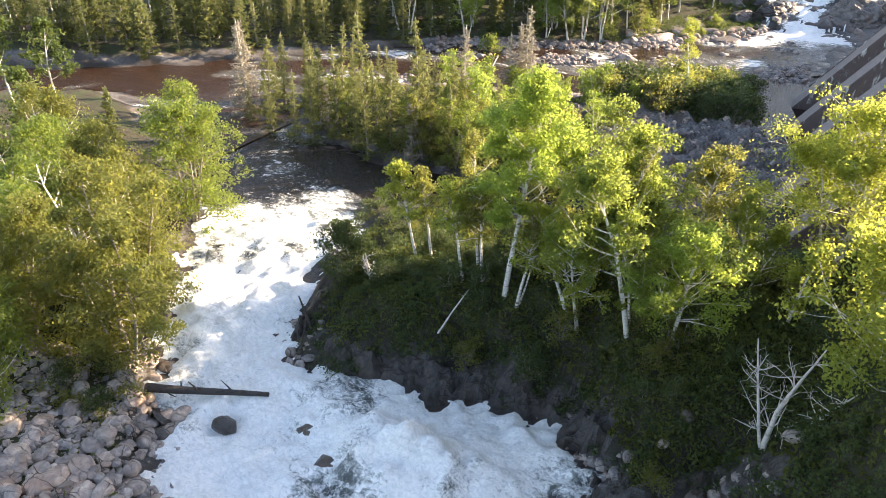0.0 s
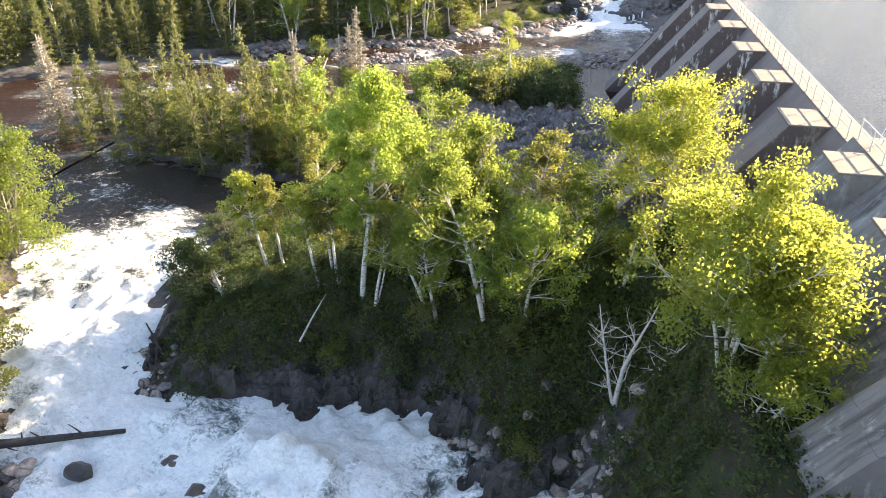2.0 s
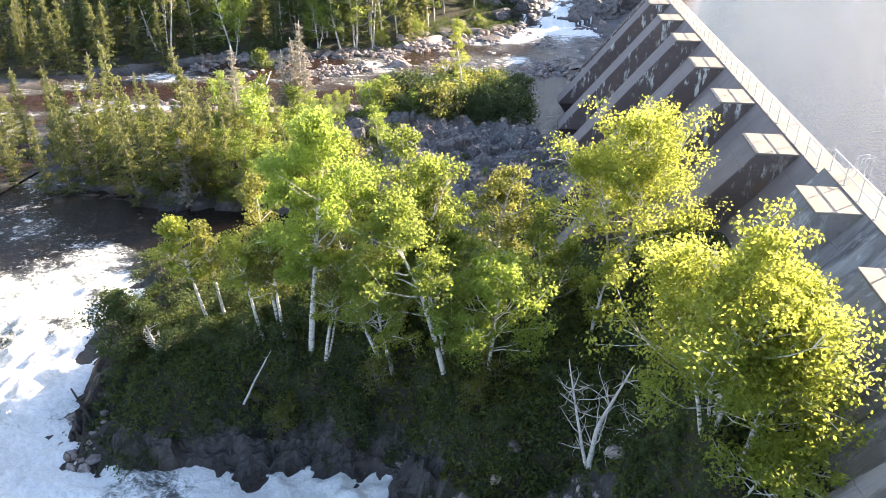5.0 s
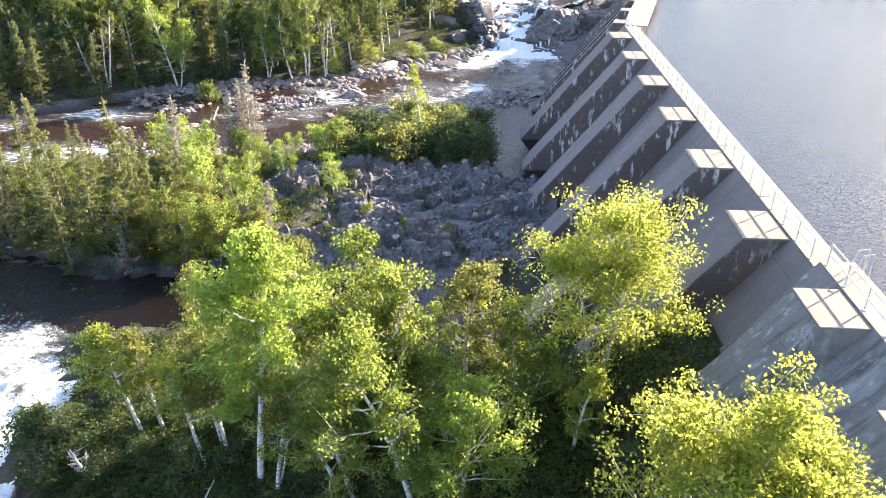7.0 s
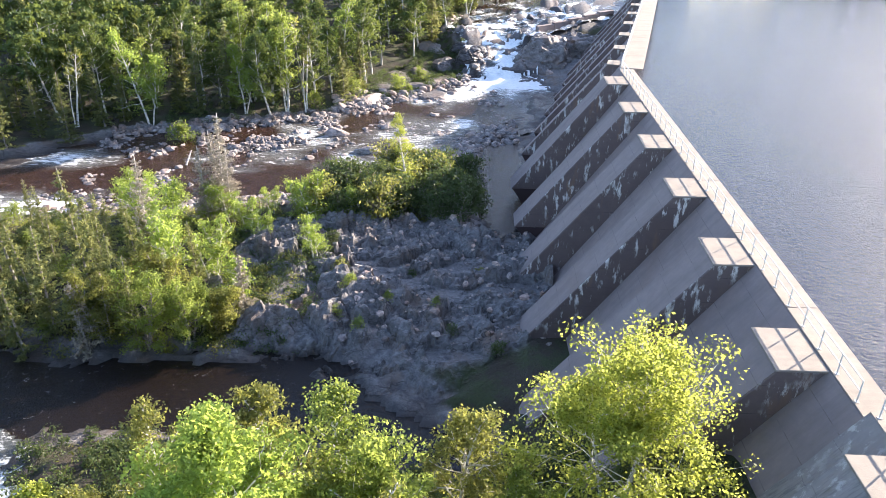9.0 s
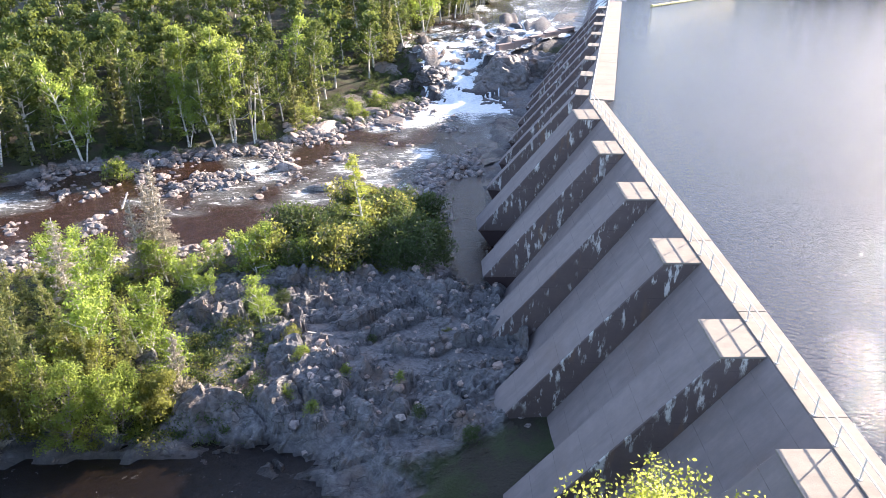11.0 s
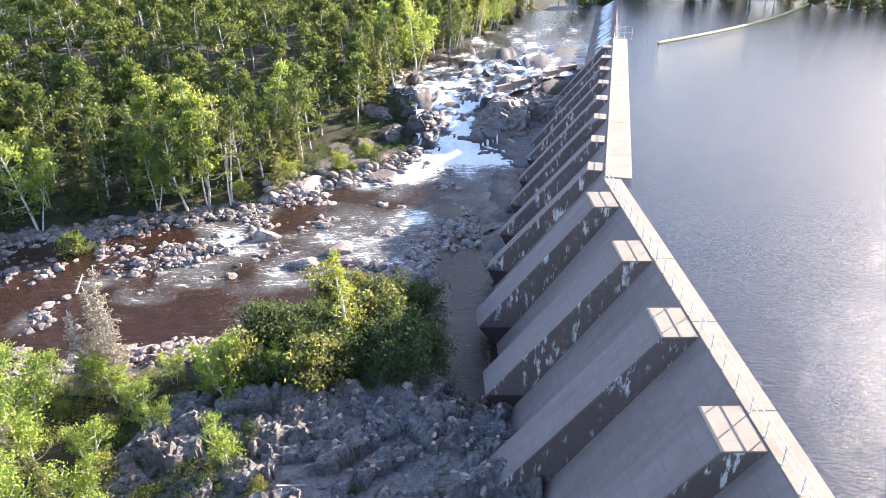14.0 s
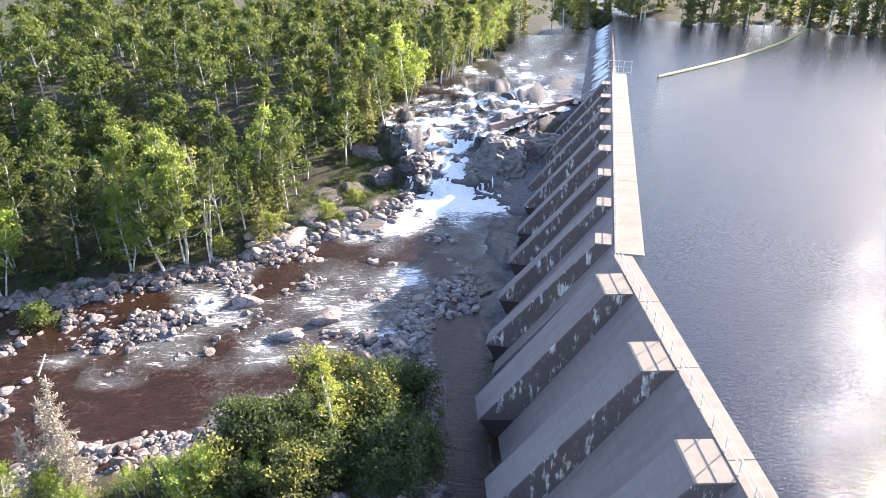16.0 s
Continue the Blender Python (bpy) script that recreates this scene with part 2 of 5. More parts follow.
# ---- helpers for shapes ----
def mesh_of(name, verts, faces, mat, smooth=False):
    me = bpy.data.meshes.new(name)
    me.from_pydata(verts if isinstance(verts, list) else verts.tolist(), [], faces if isinstance(faces, list) else faces.tolist())
    me.materials.append(mat)
    if smooth:
        me.polygons.foreach_set("use_smooth", [True] * len(me.polygons))
    me.update()
    return me


def part(name, bm, material, parent, label=""):
    """Links a bmesh, or a ready mesh, as one object under a thing or a part."""
    if isinstance(bm, bmesh.types.BMesh):
        me = bpy.data.meshes.new(name)
        bm.to_mesh(me)
        bm.free()
        me.materials.append(material)
    else:
        me = bm
    ob = new(name, me)
    ob.parent = parent
    if label:
        ob["label"] = label
    return ob


def rand2(ix, iy, seed):
    h = (ix * 374761393 + iy * 668265263 + seed * 974711) & 0x7FFFFFFF
    h = ((h ^ (h >> 13)) * 1274126177) & 0x7FFFFFFF
    return ((h ^ (h >> 16)) & 0xFFFF) / 65535.0


def vnoise(x, y, seed=0):
    ix, iy = np.floor(x).astype(np.int64), np.floor(y).astype(np.int64)
    fx, fy = x - ix, y - iy
    ux, uy = fx * fx * (3 - 2 * fx), fy * fy * (3 - 2 * fy)
    a, b = rand2(ix, iy, seed), rand2(ix + 1, iy, seed)
    c, d = rand2(ix, iy + 1, seed), rand2(ix + 1, iy + 1, seed)
    return (a + (b - a) * ux) * (1 - uy) + (c + (d - c) * ux) * uy


def fbm(x, y, octaves=4, seed=0):
    total, amp, norm = 0.0, 1.0, 0.0
    for k in range(octaves):
        total = total + amp * vnoise(x * 2 ** k, y * 2 ** k, seed + k)
        norm += amp
        amp *= 0.5
    return total / norm


def worley(x, y, seed=0):
    """Distance to the nearest cell edge, roughly, and a value for each cell."""
    ix, iy = np.floor(x).astype(np.int64), np.floor(y).astype(np.int64)
    d1, d2, val = np.full(x.shape, 9.0), np.full(x.shape, 9.0), np.zeros(x.shape)
    for ox in (-1, 0, 1):
        for oy in (-1, 0, 1):
            cx, cy = ix + ox, iy + oy
            px, py = cx + rand2(cx, cy, seed), cy + rand2(cx, cy, seed + 7)
            d = np.hypot(px - x, py - y)
            v = rand2(cx, cy, seed + 13)
            nearer = d < d1
            d2 = np.where(nearer, d1, np.minimum(d2, d))
            val = np.where(nearer, v, val)
            d1 = np.where(nearer, d, d1)
    return d2 - d1, val


def smooth(a, lo, hi):
    t = np.clip((a - lo) / (hi - lo), 0, 1)
    return t * t * (3 - 2 * t)


# ---- the lie of the land: rivers as spines of (x, y, half width, level, foam) ----
UPPER = [(30, 205, 16, 8.6, .35), (22, 185, 15, 8.4, .4), (12, 166, 14, 8.0, .55), (0, 152, 13, 7.2, .62), (-9, 141, 10, 6.0, .75), (-10.5, 132, 5, 4.6, .95),
         (-9.5, 124, 4, 2.6, 1), (-9.5, 117, 6, .7, .9), (-10, 108, 8.5, .35, .55), (-17, 98, 12, .2, .42), (-27, 87, 13.5, 0, .36), (-40, 78.5, 15.5, -.1, .26),
         (-55, 74, 14, -.1, .24), (-68, 67, 11, -.1, .25), (-80, 57, 9, 0, .22), (-91, 49, 8, 0, .12), (-102, 41, 8, 0, .08), (-135, 22, 12, 0, .05)]
LOWER = [(-90, 49, 7, 0.0, .1), (-74, 41, 7, 0.0, .22), (-61, 30, 7.5, 0.0, .14), (-49.5, 20.5, 6.5, 0.0, .3), (-45.4, 12.6, 5.8, -.05, .85), (-41.2, 5, 4.5, -.2, 1),
         (-37.2, -0.6, 4.2, -.35, 1), (-31, -4, 6, -.4, 1), (-22.5, -4.4, 8.2, -.4, 1), (-20, -14, 9, -.4, .9), (-20, -40, 10, -.6, .6)]
POOL = [(-56, 31, 4, -.05, .08), (-46, 29.0, 3.6, -.2, .06), (-36, 29.2, 3.9, -.3, 0), (-28, 30.2, 4.3, -.3, 0), (-23.5, 28.6, 3.4, -.3, 0), (-18, 26, 2.4, -.3, 0), (-14.5, 24.6, 1.5, -.3, 0)]
POND = [(-9.9, 84, 1.6, 0.0, 0), (-9.9, 72, 2.0, -.05, 0), (-10.5, 58, 1.5, -.05, 0)]
RILL = [(-9.9, -0.6, .5, .1, .8), (-12.8, -3.8, 1.6, -.3, .9)]
SPINES = [UPPER, LOWER, POOL, POND, RILL]


def river_at(x, y):
    """Distance outside the nearest water's edge (negative in it), its level and its foam."""
    best, level, foam = np.full(x.shape, 1e9), np.zeros(x.shape), np.zeros(x.shape)
    wob = (fbm(x * 0.22, y * 0.22, 3, 40) - 0.5) * 3.0 + (fbm(x * 0.9, y * 0.9, 2, 44) - 0.5) * 1.2
    for spine in SPINES:
        for (ax, ay, aw, al, af), (bx, by, bw, bl, bf) in zip(spine, spine[1:]):
            ex, ey = bx - ax, by - ay
            t = np.clip(((x - ax) * ex + (y - ay) * ey) / (ex * ex + ey * ey), 0, 1)
            k = 0.35 if spine in (POND, RILL) else 1.0
            d = np.hypot(x - ax - t * ex, y - ay - t * ey) - (aw + (bw - aw) * t) + wob * k
            near = d < best
            best = np.where(near, d, best)
            level = np.where(near, al + (bl - al) * t, level)
            foam = np.where(near, af + (bf - af) * t, foam)
    return best, level, foam


BEND = 71.0


def dam_x(y):
    return 2.25 + np.maximum(0, y - BEND) * 0.2437


def bell(x, y, cx, cy, rx, ry):
    return np.exp(-(((x - cx) / rx) ** 2 + ((y - cy) / ry) ** 2))


def ledges(x, y):
    """Tilted slabs, joints and steps of the outcrop."""
    u, v = x * 0.85 + y * 0.53, y * 0.85 - x * 0.53
    u = u + (fbm(x * 0.3, y * 0.3, 3, 90) - 0.5) * 3
    v = v + (fbm(x * 0.3, y * 0.3, 3, 93) - 0.5) * 3
    e1, c1 = worley(u * 0.28, v * 0.5, 95)
    e2, c2 = worley(u * 0.8, v * 1.5, 97)
    e3, c3 = worley(u * 2.2, v * 3.2, 99)
    z = (c1 - 0.5) * 1.7 + (c2 - 0.5) * 0.5 + (c3 - 0.5) * 0.1
    z += ((u * 0.28 + c1 * 7) % 1.0 - 0.5) * 0.5
    return z - 0.35 * (1 - smooth(e1, 0, 0.12)) - 0.22 * (1 - smooth(e2, 0, 0.14)) + (fbm(x * 3, y * 3, 3, 96) - 0.5) * 0.22


def land(x, y, fine=False):
    """Height of the ground, how far it is bare rock, how wet it is."""
    d, level, foam = river_at(x, y)
    rough = fbm(x * 0.12, y * 0.12, 5, 3)
    hill = 0.9 + (rough - 0.5) * 2.0
    hill += 6.0 * bell(x, y, -18, 10.5, 11, 8) + 5.8 * bell(x, y, -2.5, 5, 6.5, 21) + 1.2 * bell(x, y, -32, 9, 6, 5) + 3.0 * bell(x, y, -6, -7, 4.5, 7)
    hill += 5.5 * smooth(y, 118, 150) + 1.5 * smooth(-x, 60, 110) + 10 * smooth(-x - 0.4 * y, 60, 500)
    crag = smooth(bell(x, y, -20, 46, 17, 14), 0.2, 0.55)
    hill += 0.5 * crag
    steep = 5.5 - 2.8 * smooth(bell(x, y, -24, 6, 14, 6), 0.2, 0.6) - 2.0 * crag
    hill -= 1.0 * smooth(x, -12.8, -10.5) * (y > 48) * (1 - smooth(y, 108, 122))
    z = level + (hill - level) * smooth(d, -0.3, steep) + 0.02 * np.maximum(d, 0)
    knoll = smooth(x, -42, -38) * (1 - smooth(y, 11, 15)) * (1 - smooth(x, -8, -4))
    z2 = level + 0.9 * smooth(d, -0.4, 1.1) + (hill - level - 0.9) * smooth(d, 0.7, 4.4)
    z = z + (z2 - z) * knoll
    # earth banked against the near end of the dam
    heap = np.clip(10.3 + 1.42 * (x + 4.0), 0, 9.2) * smooth(y, -15, -9) * (1 - smooth(y, 15, 23)) * smooth(d, -0.3, 1.2)
    z = np.maximum(z, heap + (rough - 0.5) * 0.8 * (heap > 0.5))
    z = np.where(d < 0, level - 0.15 - 0.35 * smooth(-d, 0, 3), z)
    # stony bed of the upper river
    bed = smooth(y - 0.4 * x, 62, 80) * (1 - smooth(y, 104, 122)) * smooth(-d, -1, 2) * (1 - smooth(x, -14, -12.5) * (1 - smooth(y, 84, 92)))
    edge, cell = worley(x * 0.32, y * 0.45, 5)
    z += bed * ((fbm(x * 0.25, y * 0.25, 4, 9) - 0.5) * 1.8 + (cell - 0.5) * 0.5 * smooth(edge, 0, 0.25) - 0.13 + 0.9 * bell(x, y, -47, 81, 6, 4) + 0.45 * (1 - smooth(-d, 1, 5)))
    # cascade ledges
    casc = smooth(y, 112, 124) * (1 - smooth(y, 160, 175)) * smooth(-d, -3, 1)
    edge2, cell2 = worley(x * 0.25, y * 0.3, 15)
    z += casc * ((cell2 - 0.5) * 2.6 * smooth(edge2, 0, 0.3) + (fbm(x * 0.5, y * 0.5, 4, 17) - 0.5) * 2.4 + 0.3)
    # cracked rock outcrop
    edge3, cell3 = worley(x * 0.5 + y * 0.22, y * 0.55 - x * 0.2, 21)
    edge4, cell4 = worley(x * 1.3 + 0.4 * y, y * 1.1, 25)
    lump = (cell3 - 0.5) * 0.9 * smooth(edge3, 0, 0.2) + (cell4 - 0.5) * 0.35 * smooth(edge4, 0, 0.25) + (fbm(x * 0.6, y * 0.6, 4, 33) - 0.5) * 1.2
    shore = smooth(d, 0, 0.8) * (1 - smooth(d, 2.5, 5))
    z += lump * np.clip(crag * (0.6 if fine else 0.35) + 0.7 * shore, 0, 1)
    bank = smooth(d, -0.6, 0.6) * (1 - smooth(d, 1.2, 2.2)) * (y < 10) * (x > -39)
    if fine:
        z += (1.05 * crag + 0.75 * bank) * ledges(x, y)
    else:
        z -= 0.45 * smooth(np.maximum(crag, bank), 0.3, 0.7)
    rock = np.clip(crag * 1.2 + (1 - smooth(d, 0.6, 2.2)) * (y < 30) + (1 - smooth(d, 1.2, 4.0)) * (y >= 30) + bed + casc + bell(x, y, -24, 110, 9, 8) + smooth(x, -15, -12) * (y > 50) * (y < 135), 0, 1)
    wet = (1 - smooth(z - level, 0.1, 0.75)) * (1 - smooth(d, 0.5, 3.0))
    wet = np.maximum(wet, 0.8 * (y < 12) * (x > -40) * (1 - smooth(d, 1.5, 4.0)))
    # behind the dam, and the far shore of the reservoir
    shore_far = (x - 44) * 0.5 + (y - 211) * 0.866
    lake = smooth(x - dam_x(y), 0.0, 2.0) * (y < 600)
    far = 11.6 + np.maximum(shore_far, -6) * 0.1 + (rough - 0.5) * 2
    z = np.where(lake > 0, z * (1 - lake) + np.where(shore_far > -14, np.minimum(far, 30), 8.0) * lake, z)
    rock = rock * (1 - lake)
    # distant rise
    r = np.hypot(x, y - 80)
    z += 25 * smooth(r, 260, 900) + (fbm(x * 0.01, y * 0.01, 3, 50) - 0.3) * 30 * smooth(r, 250, 700)
    return z, rock, np.where(lake > 0, 0, wet)


def ground_z(x, y):
    return float(land(np.array([float(x)]), np.array([float(y)]), -34 < x < -6 and 30 < y < 62)[0][0])


RX, RY = np.arange(-210.0, 130.0, 0.5), np.arange(-60.0, 320.0, 0.5)
RASTER = river_at(*[a.ravel() for a in np.meshgrid(RX, RY)])[0].reshape(len(RY), len(RX))


def axis(lo, hi, step, far):
    mid = np.arange(lo, hi + step / 2, step)
    out = np.cumsum(step * 1.22 ** np.arange(1, 60))
    out = out[out < far]
    return np.concatenate([(lo - out)[::-1], mid, hi + out])


def sheet(name, xs, ys, z_of, mat, keep=None, smoothed=True):
    gx, gy = np.meshgrid(xs, ys)
    vals = z_of(gx.ravel(), gy.ravel())
    z, extra = (vals[0], vals[1]) if isinstance(vals, tuple) else (vals, {})
    nx, ny = len(xs), len(ys)
    i = np.arange(nx * ny).reshape(ny, nx)
    f = np.stack([i[:-1, :-1], i[:-1, 1:], i[1:, 1:], i[1:, :-1]], -1).reshape(-1, 4)
    pts = np.stack([gx.ravel(), gy.ravel(), z], 1)
    if keep is not None:
        ok = keep(gx.ravel(), gy.ravel())
        f = f[ok[f].any(1)]
        used = np.unique(f)
        remap = np.zeros(nx * ny, int)
        remap[used] = np.arange(len(used))
        f, pts = remap[f], pts[used]
        extra = {k: v[used] for k, v in extra.items()}
    me = mesh_of(name, pts, f, mat, smoothed)
    for key, v in extra.items():
        at = me.attributes.new(key, "FLOAT", "POINT")
        at.data.foreach_set("value", v.astype(np.float32))
    return new(name, me)


def ground_sheet(x, y):
    z, rock, wet = land(x, y)
    return z, {"rock": rock, "wet": wet}


ground = sheet("ground", axis(-62, 4, 0.42, 2600), axis(-14, 125, 0.5, 2600), ground_sheet, GROUND)
outcrop = sheet("rock_outcrop", np.arange(-42, -6.4, 0.2), np.arange(25, 66, 0.2), lambda x, y: (land(x, y, True)[0], {"rock": land(x, y, True)[1], "wet": land(x, y, True)[2]}), GROUND,
                lambda x, y: (smooth(bell(x, y, -20, 46, 17, 14), 0.2, 0.55) > 0.12) & (x < -6.6), False)
tagged(outcrop, "cracked and stepped grey granite outcrop below the dam", "rock", kind="structure")
def fine_rock(x, y):
    z, rock, wet = land(x, y, True)
    return z, {"rock": np.ones_like(z), "wet": wet}


bank_rock = sheet("bank_rock", np.arange(-40, -4, 0.2), np.arange(-9, 9.5, 0.2), fine_rock, GROUND,
                  lambda x, y: (np.abs(river_at(x, y)[0] - 0.6) < 1.45) & (x > -38.5) & (y > -6 + 0.0 * x), False)
tagged(bank_rock, "dark wet fractured rock bank above the rapids", "rock", kind="structure")
tagged(ground, "dark forest floor with bare grey granite along the river", "ground", kind="structure")


def water_sheet(x, y):
    d, level, foam = river_at(x, y)
    lower = (y < 22) & (x > -60)
    chop = np.where(lower, 0.95, 0.35)
    n = fbm(x * 0.55, y * 0.55, 4, 60) - 0.5
    ridge = 1 - np.abs(2 * fbm(x * 0.9 + 3, y * 0.9, 3, 65) - 1)
    z = level + foam * chop * (n * 1.3 + (ridge - 0.7) * 0.7 + (fbm(x * 1.9, y * 1.9, 3, 67) - 0.5) * 0.4) + 0.03 * n
    z += 2.6 * bell(x, y, -24.3, -2.6, 3.6, 2.2) * (0.35 + 1.2 * fbm(x * 1.1, y * 1.1, 4, 70))
    z += 0.6 * bell(x, y, -29.5, -0.6, 3, 1.6) + 0.5 * bell(x, y, -18.4, 1.0, 3.5, 1.2)
    casc = smooth(y, 112, 124)
    edge2, cell2 = worley(x * 0.25, y * 0.3, 15)
    z += casc * ((cell2 - 0.5) * 0.7 * smooth(edge2, 0, 0.6) + (fbm(x * 0.5, y * 0.5, 4, 17) - 0.5) * 1.1 + (ridge - 0.7) * 0.5) * (1 - smooth(y, 160, 175))
    patch = fbm(x * 0.13, y * 0.13, 3, 75)
    f = np.clip(foam + 0.1 * (y > 50) * (foam > 0.2) + (patch - 0.5) * 0.9 * (foam > 0.08) * (foam < 0.8), 0, 1)
    f = np.where(lower, f * np.clip(1.62 * fbm(x * 0.35, y * 0.35, 5, 85), 0.25, 1.2), f)
    f = np.where(casc > 0.3, f * np.clip(0.22 - 0.2 * smooth(y, 145, 165) + 1.5 * (fbm(x * 0.35, y * 0.6, 5, 88) - 0.2), 0.1, 1.2), f)
    f = np.maximum(f, 1.3 * bell(x, y, -24.3, -2.6, 3.2, 2.6))
    f = f - 0.07 * (y > 50) * (y < 112)
    # Foam cut back towards the dam, greying the water where shade lies.
    f = np.clip(f - 0.4 * smooth(y, 80, 92) * smooth(x, -20, -8) * (1 - smooth(y, 104, 120)), 0, 1)
    return z, {"foam": f}


def wet_here(x, y):
    return (river_at(x, y)[0] < 1.6) & (x < dam_x(y) + 2)


river_low = sheet("rapids_water", axis(-62, -4, 0.3, 0.3), axis(-24, 40, 0.3, 0.3), water_sheet, RAPID, wet_here)
tagged(river_low, "churning white rapids below a dark brown channel", "water", kind="structure")
river_up = sheet("upper_river_water", axis(-62, 6, 0.42, 80), axis(40.3, 150, 0.5, 75), water_sheet, WATER,
                 lambda x, y: wet_here(x, y) & (y > 40))
tagged(river_up, "shallow brown river with white riffles among stones", "water", kind="structure")
river_west = sheet("channel_water", axis(-150, -62, 1.2, 1), axis(10, 40.3, 1.2, 1), water_sheet, WATER, wet_here)
tagged(river_west, "calm dark brown river channel", "water", kind="structure")

LAKE_Z = 12.35
bm = bmesh.new()
pts = [(dam_x(-400.0) + 1.5, -400), (900, -400), (900, 500), (60, 500), (dam_x(213.0) + 0.9, 213), (dam_x(142.0) + 1.5, 142), (dam_x(BEND) + 1.5, BEND)]
bm.faces.new([bm.verts.new((px, py, LAKE_Z)) for px, py in pts])
lake = part("reservoir_water", bm, LAKE, None)
tagged(lake, "rippled reservoir held behind the dam", "water", kind="structure")

# ---- the dam ----
TOP = 13.84
SLOPE = 0.79
FACE_SLOPE = 0.72
PROUD = 2.25
FOOT = -3.0


def thing(name, label, category, m=None, group="", kind=""):
    e = new(name)
    if m is not None:
        e.matrix_world = m
    return tagged(e, label, category, group, kind)


def prism(profile, y0, y1):
    """A solid from a profile in x and z, stretched along y."""
    bm = bmesh.new()
    a = [bm.verts.new((x, y0, z)) for x, z in profile]
    b = [bm.verts.new((x, y1, z)) for x, z in profile]
    n = len(profile)
    bm.faces.new(a[::-1])
    bm.faces.new(b)
    for i in range(n):
        bm.faces.new((a[i], a[(i + 1) % n], b[(i + 1) % n], b[i]))
    bmesh.ops.recalc_face_normals(bm, faces=bm.faces)
    return bm


def body_profile(top):
    return [(0, top), (1.5, top), (1.5, FOOT), (-(top - FOOT) * FACE_SLOPE, FOOT)]


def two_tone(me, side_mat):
    """Gives the upright flanks their own, stained concrete, most of it toned darker for their shade."""
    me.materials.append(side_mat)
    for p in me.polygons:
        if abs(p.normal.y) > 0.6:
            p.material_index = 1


dam = thing("dam", "long grey concrete buttress dam with a sloping face", "dam", kind="structure")


def roughened(bm, cuts, amount, seed):
    bmesh.ops.subdivide_edges(bm, edges=[e for e in bm.edges if e.calc_length() > 2], cuts=cuts, use_grid_fill=True)
    for v in bm.verts:
        n = noise.noise(v.co * 0.7 + Vector((seed, 0, 0))) + 0.5 * noise.noise(v.co * 2.1 + Vector((seed, 5, 0)))
        if v.co.z < 13.5:
            v.co.x += n * amount
    return bm


# near and far bodies: face panels between construction joints
def body(y0, y1, top, m, mat, name):
    ob = part(name, prism(body_profile(top), y0, y1 - 0.02), mat, dam)
    ob.matrix_world = m
    return ob


NEAR = pose(2.25, 0, 0)
FAR = pose(2.25, BEND, 0, 0, 0, -math.degrees(math.atan(0.2437)))
FAR_LENGTH = 73.0
near_caps = [67.75, 57.85, 48.05, 38.35, 28.8, 19.2]
high_caps = [10.2, 2.4, -5.4, -13.2, -21.0]
far_caps = [4.4 + 8.9 * k for k in range(8)]
HIGH = 14.36
STEP_Y = 12.6

edges = [STEP_Y] + [c - 1.63 for c in near_caps[::-1]] + [BEND + 0.6]
for a, b in zip(edges, edges[1:]):
    body(a, b, TOP, NEAR, CONCRETE, "face_panel")
edges = [-40.0] + [c - 1.4 for c in high_caps[::-1]] + [STEP_Y]
for a, b in zip(edges, edges[1:]):
    ob = part("face_panel", roughened(prism(body_profile(HIGH), a, b - 0.02), 12, 0.32, a), CONCRETE_OLD, dam)
    ob.matrix_world = NEAR
edges = [0.0] + [c + 1.0 for c in far_caps] + [FAR_LENGTH]
for a, b in zip(edges, edges[1:]):
    body(a, b, TOP - 0.02, FAR, CONCRETE, "face_panel")


def buttress(y1, width, top, proud, m, mat, hollow, old=False, slope=SLOPE):
    """A buttress whose downstream edge lies parallel to the face; its foot is undercut where it stands in water."""
    y0 = y1 - width
    low = 1.8 if hollow else FOOT
    front = lambda z: -proud - (top - z) * slope
    back = lambda z: 0.4 - (top - z) * FACE_SLOPE
    prof = [(-proud, top - 0.12), (0.2, top - 0.12), (back(low) + 0.3, low), (front(low), low)]
    bm = prism(prof, y0, y1)
    bmesh.ops.bevel(bm, geom=[e for e in bm.edges if abs(e.calc_length() - width) > 0.3 and e.calc_length() > 3], offset=0.06, segments=1, affect="EDGES")
    if old:
        roughened(bm, 10, 0.34, y1)
    ob = part("buttress", bm, mat, dam)
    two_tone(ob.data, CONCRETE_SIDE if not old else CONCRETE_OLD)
    ob.matrix_world = m
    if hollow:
        # Solid dark wedge standing in for the shaded hollow under the foot.
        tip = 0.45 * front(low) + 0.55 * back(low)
        part("hollow_shade", prism([(front(low) + 0.12, low), (back(low) + 0.3, low), (tip + 0.6, FOOT), (tip - 0.1, -0.6)], y0 + 0.04, y1 - 0.15), CONCRETE_SHADE, ob, "undercut foot coloured dark for the shade in its hollow")
    cap = prism([(-proud - 0.07, top - 0.12), (-0.004, top - 0.12), (-0.004, top), (-proud - 0.07, top)], y0 - 0.07, y1 + 0.03)
    bmesh.ops.bevel(cap, geom=cap.edges[:], offset=0.025, segments=1, affect="EDGES")
    part("cap", cap, CONCRETE_TOP, ob, "sunlit pale flat cap")
    return ob


for y in near_caps:
    buttress(y, 3.27, TOP, PROUD, NEAR, CONCRETE, y > 52)
for y in high_caps:
    buttress(y, 2.9, HIGH, PROUD - 0.3, NEAR, CONCRETE_OLD, False, True, 0.74)
for y in far_caps:
    buttress(y, 2.2, TOP, 1.5, FAR, CONCRETE, y < 42)

